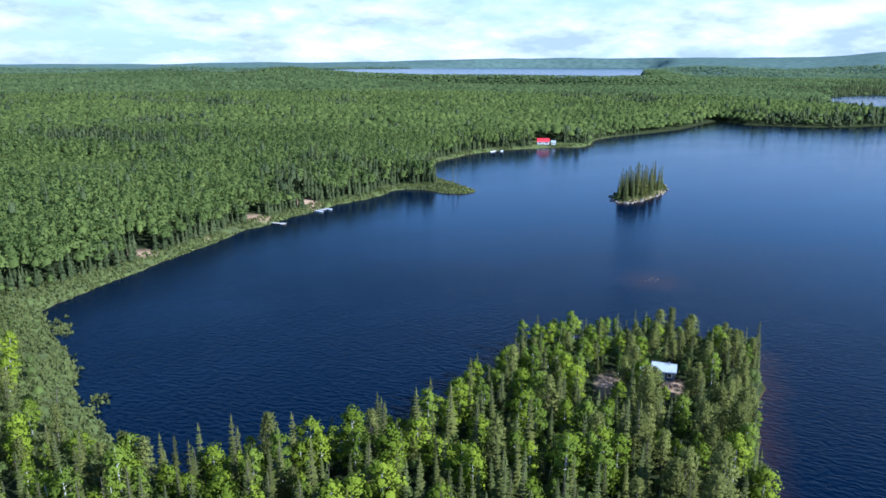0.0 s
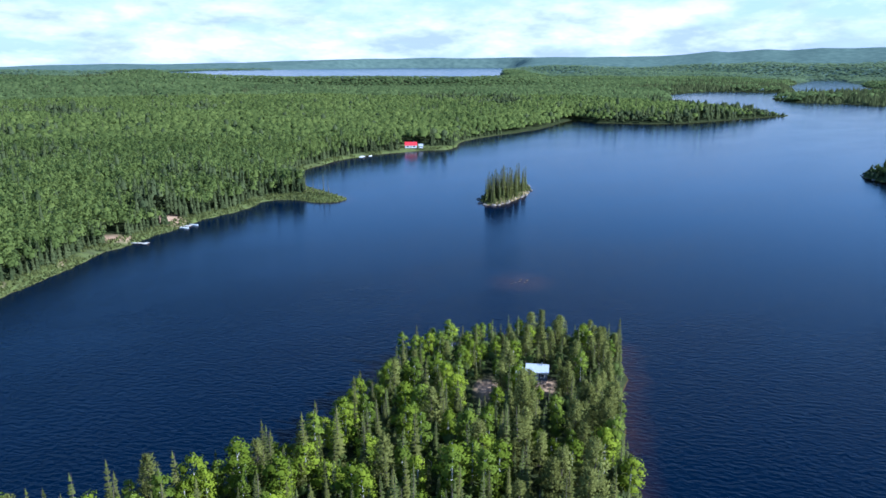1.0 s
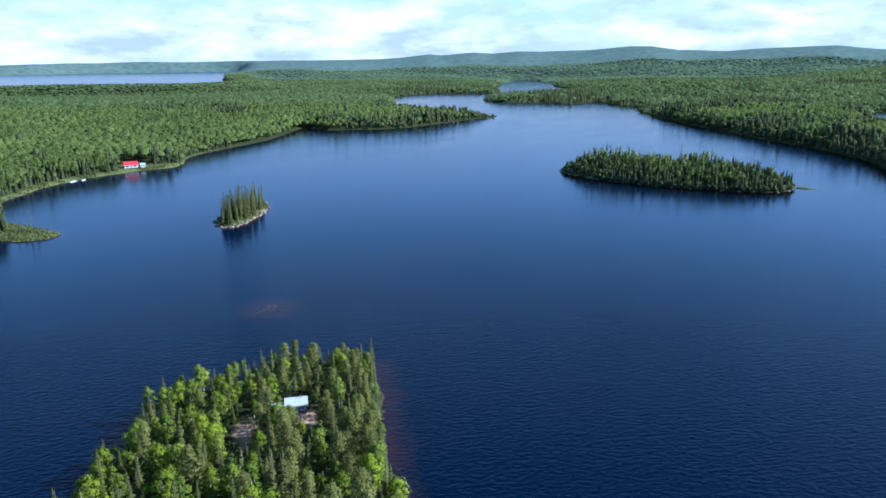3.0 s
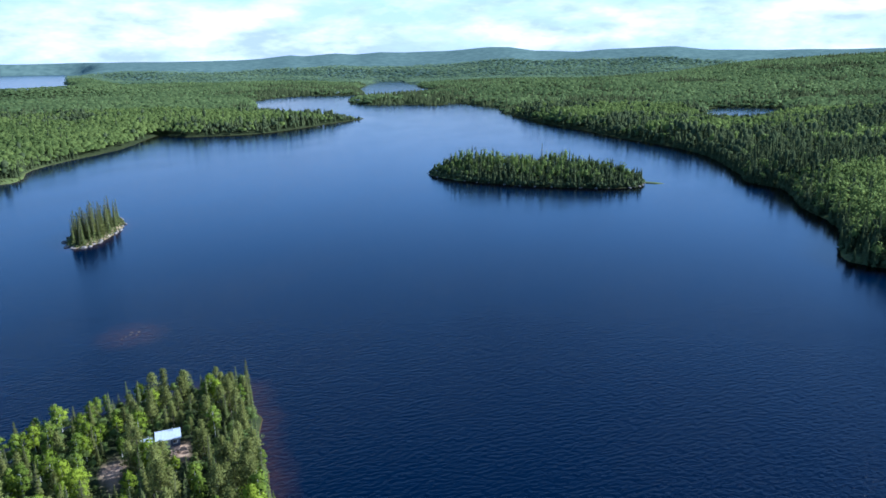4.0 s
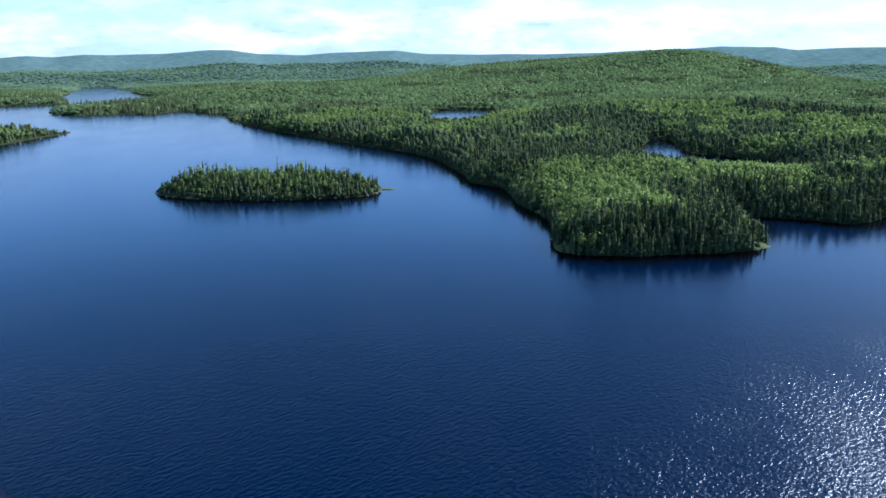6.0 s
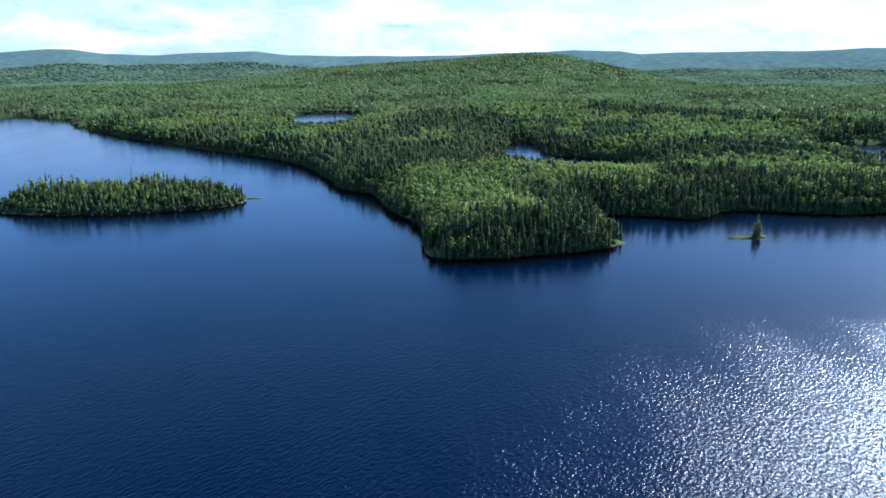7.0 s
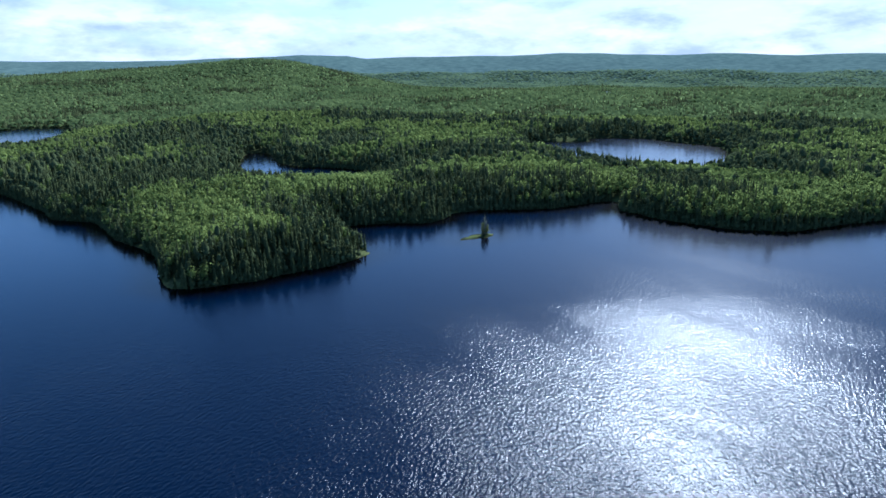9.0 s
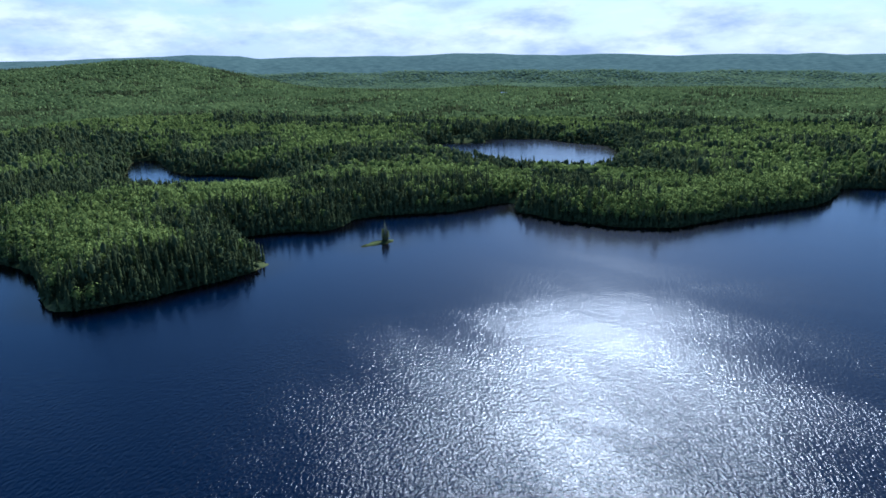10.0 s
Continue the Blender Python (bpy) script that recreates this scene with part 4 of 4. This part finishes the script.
def slab(points, thick):
    """A plate through four corners, thickened downwards."""
    bm = bmesh.new()
    top = [bm.verts.new(p) for p in points]
    low = [bm.verts.new(Vector(p) - Vector((0, 0, thick))) for p in points]
    bm.faces.new(top)
    bm.faces.new(low[::-1])
    n = len(points)
    for i in range(n):
        bm.faces.new((top[i], low[i], low[(i + 1) % n], top[(i + 1) % n]))
    return bm


def ribbed_sheet(w, y0, z0, y1, z1, pitch=0.3):
    """A sloping sheet of ribbed metal, x from -w to w."""
    bm = bmesh.new()
    n = int(2 * w / pitch)
    rows = []
    for k in range(n * 3 + 1):
        x = -w + 2 * w * k / (n * 3)
        up = 0.035 if k % 3 == 1 else 0.0
        rows.append([bm.verts.new((x, y0, z0 + up)), bm.verts.new((x, y1, z1 + up)), bm.verts.new((x, y0, z0 - 0.05)), bm.verts.new((x, y1, z1 - 0.05))])
    for a, b in zip(rows, rows[1:]):
        bm.faces.new((a[0], b[0], b[1], a[1]))
        bm.faces.new((a[2], a[3], b[3], b[2]))
        bm.faces.new((a[0], a[2], b[2], b[0]))
        bm.faces.new((a[1], b[1], b[3], a[3]))
    return bm


WHITE_METAL = plain("white_sheet_metal", (0.42, 0.44, 0.47), 0.5, 0.0, 1.5, 0.06)
RED_METAL = plain("red_sheet_metal", (0.62, 0.035, 0.045), 0.45, 0.0, 1.5, 0.1)
BLUE_WALL = plain("slate_blue_siding", (0.07, 0.085, 0.12), 0.8, 0, 2.0, 0.2)
WHITE_WALL = plain("white_siding", (0.76, 0.75, 0.72), 0.7, 0, 2.0, 0.08)
BOARD = plain("weathered_board", (0.30, 0.20, 0.135), 0.85, 0, 4.0, 0.3, 0.01)
GREY_BOARD = plain("grey_board", (0.46, 0.42, 0.37), 0.85, 0, 4.0, 0.25, 0.01)
PALE_HULL = plain("white_hull", (0.80, 0.80, 0.78), 0.35, 0, 2.0, 0.05)
SHOAL_STONE = plain("shoal_stone", (0.08, 0.055, 0.032), 0.8, 0, 1.5, 0.35, 0.05)
STONE = plain("shore_stone", (0.17, 0.14, 0.115), 0.85, 0, 1.5, 0.35, 0.06)
STEEL = plain("galvanised_steel", (0.5, 0.5, 0.5), 0.4, 0.9, 4.0, 0.1)


def pane_material():
    m, nt, p, ln = material("window_pane")
    p.inputs["Base Color"].default_value = (0.02, 0.025, 0.03, 1)
    p.inputs["Roughness"].default_value = 0.08
    return m


PANE = pane_material()


def window(parent, x, y, z, w, h, facing):
    """A framed window on a wall that faces +y (1) or -y (-1), as a part with a pane."""
    s = facing
    f = bmesh.new()
    d = 0.05
    for a in ((x - w / 2, x + w / 2, z - h / 2, z - h / 2 + 0.07), (x - w / 2, x + w / 2, z + h / 2 - 0.07, z + h / 2),
              (x - w / 2, x - w / 2 + 0.07, z - h / 2 + 0.07, z + h / 2 - 0.07), (x + w / 2 - 0.07, x + w / 2, z - h / 2 + 0.07, z + h / 2 - 0.07)):
        box(f, a[0], a[1], y, y + s * d, a[2], a[3])
    fr = part("window", f, WHITE_WALL, parent)
    part("pane", boxed(x - w / 2 + 0.06, x + w / 2 - 0.06, y, y + s * 0.025, z - h / 2 + 0.06, z + h / 2 - 0.06), PANE, fr)
    return fr


def house(name, place, turn, size, wall, roof, label, cat, ridge=1.1, back=0.25, deck=False, door=True):
    """A small house: x along its front, -y its front. ridge: rise of the roof; back: where the ridge lies, from the rear wall."""
    w, d, h = size
    ob = new(name)
    ob.matrix_basis = pose(*place, 0, 0, turn) @ Matrix.Scale(1 / SIZE, 4)  # built in metres
    t = 0.15
    bm = bmesh.new()
    ry = d / 2 - back * d
    prof = [(-d / 2, 0), (d / 2, 0), (d / 2, h + (ridge if back == 0 else 0)), (ry, h + ridge), (-d / 2, h)]
    if back == 0:
        prof = [(-d / 2, 0), (d / 2, 0), (d / 2, h + ridge), (-d / 2, h)]
    for x in (-w / 2, w / 2 - t):
        a = [bm.verts.new((x, p, q)) for p, q in prof]
        b = [bm.verts.new((x + t, p, q)) for p, q in prof]
        bm.faces.new(a)
        bm.faces.new(b[::-1])
        for i in range(len(prof)):
            j = (i + 1) % len(prof)
            bm.faces.new((a[i], b[i], b[j], a[j]))
    part("gable_wall", bm, wall, ob)
    part("front_wall", boxed(-w / 2 + t, w / 2 - t, -d / 2, -d / 2 + t, 0, h), wall, ob)
    part("rear_wall", boxed(-w / 2 + t, w / 2 - t, d / 2 - t, d / 2, 0, h + (ridge if back == 0 else 0)), wall, ob)
    over = 0.35
    slope = ridge / (ry + d / 2)
    front = part("roof", ribbed_sheet(w / 2 + over, -d / 2 - over, h - over * slope + 0.07, ry, h + ridge + 0.07), roof, ob)
    if back > 0:
        part("roof", ribbed_sheet(w / 2 + over, d / 2 + over, h - 0.05, ry, h + ridge + 0.07), roof, ob)
        part("ridge_cap", boxed(-w / 2 - over, w / 2 + over, ry - 0.12, ry + 0.12, h + ridge + 0.06, h + ridge + 0.13), roof, front)
    part("fascia", boxed(-w / 2 - over, w / 2 + over, -d / 2 - over - 0.03, -d / 2 - over, h - over * slope - 0.12, h - over * slope + 0.05), WHITE_WALL, front)
    for k in (-1, 1):
        window(ob, k * w * 0.28, -d / 2, h * 0.58, w * 0.2, h * 0.42, -1)
    if door:
        dr = part("door", boxed(-0.45, 0.45, -d / 2 - 0.05, -d / 2, 0.05, min(2.0, h - 0.1)), GREY_BOARD, ob)
        part("handle", boxed(0.3, 0.36, -d / 2 - 0.1, -d / 2 - 0.05, 0.95, 1.05), STEEL, dr)
    if deck:
        for k in range(8):
            y1 = -d / 2 - 0.12 - k * 0.26
            part("deck_board", boxed(-w / 2 + 0.6, w / 2 - 0.2, y1 - 0.23, y1, 0.12, 0.18), BOARD, ob)
        for k in range(4):
            part("step", boxed(-0.2, 1.6, -d / 2 - 2.5 - k * 0.55, -d / 2 - 2.2 - k * 0.55, -0.12 - 0.12 * k, 0.02 - 0.12 * k), BOARD, ob)
    part("chimney", boxed(w * 0.2, w * 0.2 + 0.2, ry - 0.5, ry - 0.3, h + ridge - 0.5, h + ridge + 0.7), STEEL, ob)
    return tagged(ob, label, cat)


def ground_z(x, y):
    return float(sample(HEIGHT, np.array([float(x)]), np.array([float(y)]))[0])


house("cabin", (35.3, 101.6, ground_z(35.3, 101.6) + 0.3), -20, (5.0, 3.4, 2.4), BLUE_WALL, WHITE_METAL,
      "small slate-blue cabin with a white metal roof among trees", "cabin", 0.6, 0.12, True)
house("shed", (32.2, 102.2, ground_z(32.2, 102.2) + 0.1), -20, (2.0, 2.4, 2.1), BLUE_WALL, WHITE_METAL, "small lean-to shed with a white metal roof", "shed", 0.3, 0, False, False)
house("lake_house", (60.5, 423.5, ground_z(60.5, 423.5) + 0.1), -8, (10.5, 7.5, 2.4), WHITE_WALL, RED_METAL,
      "white house with a bright red metal roof by the shore", "house", 2.6, 0.5)
house("boathouse", (66.4, 422.5, ground_z(66.4, 422.5) + 0.1), -8, (3.6, 3.9, 2.5), WHITE_WALL, WHITE_METAL, "white outbuilding beside the red-roofed house", "outbuilding", 1.2, 0.5, False, False)
house("cottage", (-84.0, 218.0, ground_z(-84, 218) + 0.1), 55, (9.0, 7.0, 2.8), WHITE_WALL, WHITE_METAL, "pale cottage half hidden among the shore trees", "cottage", 1.8, 0.5)
house("far_cottage", (770.0, 1122.0, ground_z(770, 1122) + 0.3), -35, (12.0, 9.0, 3.6), WHITE_WALL, WHITE_METAL, "white cottage with a pale roof across the lake", "cottage", 2.4, 0.5)
house("hill_house", (1255.0, -431.0, ground_z(1255, -431) + 3), 200, (26.0, 16.0, 6.0), WHITE_WALL, WHITE_METAL, "pale house alone in the wooded valley", "house", 4.0, 0.5)


def dock(place, turn, length, label, deck_mat, width=1.6, head=3.0):
    """A plank dock on posts, out along its +x."""
    ob = new("dock")
    ob.matrix_basis = pose(*place, 0, 0, turn) @ Matrix.Scale(1 / SIZE, 4)  # built in metres
    n = int(length / 0.4)
    for k in range(n):
        wide = head if k >= n - int(2.4 / 0.4) else width
        part("plank", boxed(k * 0.4, k * 0.4 + 0.37, -wide / 2, wide / 2, 0.42, 0.48), deck_mat, ob)
    for s in (-1, 1):
        part("stringer", boxed(0, length, s * width * 0.4 - 0.06, s * width * 0.4 + 0.06, 0.26, 0.42), BOARD, ob)
        for x in (length * 0.35, length * 0.68, length - 0.2):
            bm = bmesh.new()
            bmesh.ops.create_cone(bm, cap_ends=True, segments=8, radius1=0.09, radius2=0.09, depth=2.4, matrix=Matrix.Translation((x, s * width * 0.45, -0.45)))
            part("post", bm, BOARD, ob)
    return tagged(ob, label, "dock")


dock((-46.2, 237.5, 0.0), -20, 12.0, "pale plank dock with a boat beside it", GREY_BOARD)
dock((-57.0, 216.5, 0.0), -18, 15.0, "narrow plank dock with a white head", GREY_BOARD, 1.5, 3.0)
dock((28.0, 402.0, 0.0), -70, 10.0, "grey dock by the lake house", GREY_BOARD)


def boat(place, turn, label, length=4.6):
    """An open motor boat, bow along +x."""
    ob = new("boat")
    ob.matrix_basis = pose(*place, 0, 0, turn) @ Matrix.Scale(1 / SIZE, 4)  # built in metres
    bm = bmesh.new()
    n, rows = 9, []
    for k in range(n):
        u = k / (n - 1)
        wide = 0.8 * (1 - max(0, u - 0.45) ** 1.6 * 2.55) + 0.01
        x = (u - 0.5) * length
        sheer, keel = 0.42 + 0.22 * u * u, -0.12 + 0.3 * max(0, u - 0.7)
        rows.append([bm.verts.new(p) for p in ((x, -wide, sheer), (x, -wide * 0.8, 0.0), (x, 0, keel), (x, wide * 0.8, 0.0), (x, wide, sheer),
                                               (x, wide * 0.86, sheer), (x, wide * 0.66, 0.12), (x, -wide * 0.66, 0.12), (x, -wide * 0.86, sheer))])
    for a, b in zip(rows, rows[1:]):
        for j in range(9):
            bm.faces.new((a[j], a[(j + 1) % 9], b[(j + 1) % 9], b[j]))
    bm.faces.new(rows[0])
    bm.faces.new(rows[-1][::-1])
    part("hull", bm, PALE_HULL, ob)
    for x in (-1.0, 0.2):
        part("thwart", boxed(x, x + 0.3, -0.6, 0.6, 0.3, 0.35), GREY_BOARD, ob)
    m = part("outboard", boxed(-length / 2 - 0.3, -length / 2, -0.16, 0.16, 0.35, 0.85, bevel=0.05), BLUE_WALL, ob)
    part("shaft", boxed(-length / 2 - 0.18, -length / 2 - 0.08, -0.05, 0.05, -0.4, 0.35), STEEL, m)
    return tagged(ob, label, "boat")


boat((-38.0, 236.6, 0.02), -25, "white open motor boat moored at the dock")
boat((-40.5, 232.9, 0.02), -20, "white open motor boat moored at the dock", 4.6)
boat((29.0, 395.5, 0.02), 40, "white motor boat moored near the lake house", 6.0)
boat((34.0, 398.5, 0.02), 60, "white motor boat moored near the lake house", 5.0)


# ---- stones along the water ----
def stone_mesh(seed, mat=STONE):
    rnd = random.Random(seed)
    bm = bmesh.new()
    bmesh.ops.create_icosphere(bm, subdivisions=2, radius=1)
    for v in bm.verts:
        v.co *= 1 + 0.32 * noise.noise(v.co * 1.3 + Vector((seed * 3.1, 0, 0)))
        v.co.z *= 0.62
    me = bpy.data.meshes.new("stone")
    bm.to_mesh(me)
    bm.free()
    me.materials.append(mat)
    return me


STONES = [stone_mesh(k) for k in range(5)]
SHOAL_STONES = [stone_mesh(k + 9, SHOAL_STONE) for k in range(3)]
srnd = random.Random(77)


def stone(x, y, size, z, label, kinds=STONES):
    ob = new("stone", srnd.choice(kinds))
    ob.matrix_world = pose(x, y, z, srnd.uniform(-15, 15), srnd.uniform(-15, 15), srnd.uniform(0, 360)) @ Matrix.Diagonal((size * srnd.uniform(0.8, 1.5), size, size * srnd.uniform(0.7, 1.1), 1))
    return tagged(ob, label, "stone", label)


for x, y, s in ((48.3, 158.2, 0.5), (49.6, 158.9, 0.8), (50.5, 157.8, 0.45), (51.4, 159.2, 0.6), (47.1, 157.6, 0.4), (50.2, 160.2, 0.5)):
    stone(x, y, s * 0.8, -0.36 * s, "brown boulder awash on the shoal", SHOAL_STONES)
for k in range(46):
    q = ISLET[int(k * len(ISLET) / 46)]
    stone(q[0] + srnd.uniform(-.8, .8), q[1] + srnd.uniform(-.8, .8), srnd.uniform(0.35, 1.0), 0.05, "pale boulder on the islet shore")
for k in range(60):
    q = ISLAND[int(k * len(ISLAND) / 60)]
    stone(q[0] + srnd.uniform(-.8, .8), q[1] + srnd.uniform(-.8, .8), srnd.uniform(0.3, 0.8), 0.05, "grey boulder on the island shore")


def mound(name, cx, cy, long, wide, turn, high, label):
    """A low grassy hump that rises out of the water."""
    n, rows = 28, 7
    co, sedges = [(cx, cy, high)], [1.0]
    s, c = math.sin(radians(turn)), math.cos(radians(turn))
    for k in range(1, rows):
        q = k / (rows - 1)
        for j in range(n):
            a = j * 6.2832 / n
            w = 1 + 0.22 * noise.noise((math.cos(a) * 1.7 + cx, math.sin(a) * 1.7, 2.0))
            u, v = long * math.cos(a) * q * w, wide * math.sin(a) * q * w
            co.append((cx + u * s + v * c, cy + u * c - v * s, high * (1 - q ** 2.2) - 0.35 * q ** 4 + 0.08 * noise.noise((u, v, 1.0))))
            sedges.append(1.0)
    tri = [(0, 1 + (j + 1) % n, 1 + j) for j in range(n)]
    for k in range(rows - 2):
        for j in range(n):
            a, b = 1 + k * n + j, 1 + k * n + (j + 1) % n
            tri += [(a, b, b + n), (a, b + n, a + n)]
    me = raw_mesh(name, np.array(co), np.array(tri), {"sedge": np.array(sedges), "bare": np.zeros(len(co)), "far_haze": np.zeros(len(co))}, True)
    me.materials.append(GROUND)
    tagged(new(name, me), label, "islet", kind="structure")


mound("islet_ground", 288.0, -44.8, 9.0, 2.4, 153, 0.7, "tiny grassy islet barely above the water")
mound("spit_ground", 312.0, 186.0, 9.0, 2.0, 156, 0.5, "low grassy spit at the island's end")
mound("tip_ground", 232, 66, 4.5, 2.6, 25, 0.6, "low grassy tip of the wooded point")
mound("point_ground", 265.0, 4.0, 5.0, 2.2, 120, 0.5, "low grassy spit at the end of the point")


# ---- sedge and shrubs ----
def tufts():
    """Loose blades of sedge over the marsh and the shore belts."""
    rng = np.random.default_rng(12)
    x, y = scatter(0.95, 60, 480, -60, 32, 40)
    inland = sample(INLAND, x, y)
    w = sedge_width(x, y)
    drift = patches(x, y, 0.12, 8.0)
    m = (inland > -0.3 - 4 * (x < -40) * (y < 132) * (drift > 0.2)) & (inland < w * 1.25) & (w > 2) & (drift > -0.45) & (np.hypot(x, y) < 300 + 200 * (drift > 0.1))
    x, y = x[m], y[m]
    z = np.maximum(sample(HEIGHT, x, y), -0.05)
    n = len(x)
    co, fs = [], []
    for k in range(3):
        a = rng.uniform(0, 6.28, n)
        s, h = rng.uniform(0.25, 0.6, n), rng.uniform(0.3, 0.85, n)
        ox, oy = rng.uniform(-.5, .5, n), rng.uniform(-.5, .5, n)
        p = np.stack([np.stack([x + ox - s * np.cos(a), y + oy - s * np.sin(a), z - 0.05], -1), np.stack([x + ox + s * np.cos(a), y + oy + s * np.sin(a), z - 0.05], -1),
                      np.stack([x + ox + rng.uniform(-.4, .4, n), y + oy + rng.uniform(-.4, .4, n), z + h], -1)], 1)
        co.append(p.reshape(-1, 3))
    co = np.concatenate(co)
    me = raw_mesh("sedge", co, np.arange(len(co)).reshape(-1, 3), {"tint": np.repeat(rng.uniform(0, 1, len(co) // 3), 3)})
    me.materials.append(leaf_material("sedge_blades", (0.112, 0.122, 0.042), (0.175, 0.190, 0.058), 0.5, 0.5))
    tagged(new("sedge", me), "yellow-green sedge along the marshy shore", "sedge", kind="stuff")


tufts()


def shrubs():
    """Low leafy bushes between the marsh and the woods."""
    x, y = scatter(3.4, 60, 330, -75, 30, 50)
    inland, w = sample(INLAND, x, y), sedge_width(x, y)
    near = in_near(x, y) & (x < -38)
    m = ((inland > w * 0.7) & (inland < w * 1.3) & (w > 2) & (x < -50) & (y < 150)) | (near & (inland > 4) & (patches(x, y, 0.09, 2.0) > 0.05))
    x, y = x[m], y[m]
    u, v = scatter(2.3, 46, 150, -60, 60, 51)
    m = in_near(u, v) & (u > -40) & (sample(INLAND, u, v) > 0.3) & clear_of_spots(u, v) & (np.hypot(u - 35.3, v - 101.6) > 3.4)
    m &= np.array([room_for(i, j) > 3 for i, j in zip(u, v)])
    x, y = np.append(x, u[m]), np.append(y, v[m])
    rng = np.random.default_rng(9)
    k = rng.uniform(0, 1, len(x))
    stand("shrubs", SHRUBS, x, y, sample(HEIGHT, x, y) - 0.5, 1.5 + 2.6 * k, 0.7 + 0.8 * k, 8, FAR_BIRCH, "low green bushes at the edge of the marsh")


shrubs()

# ---- from the plan to metres ----
for ob in list(scene.objects):
    if ob.parent is None and ob.type not in ("CAMERA", "LIGHT"):
        ob.matrix_basis = Matrix.Scale(SIZE, 4) @ ob.matrix_basis
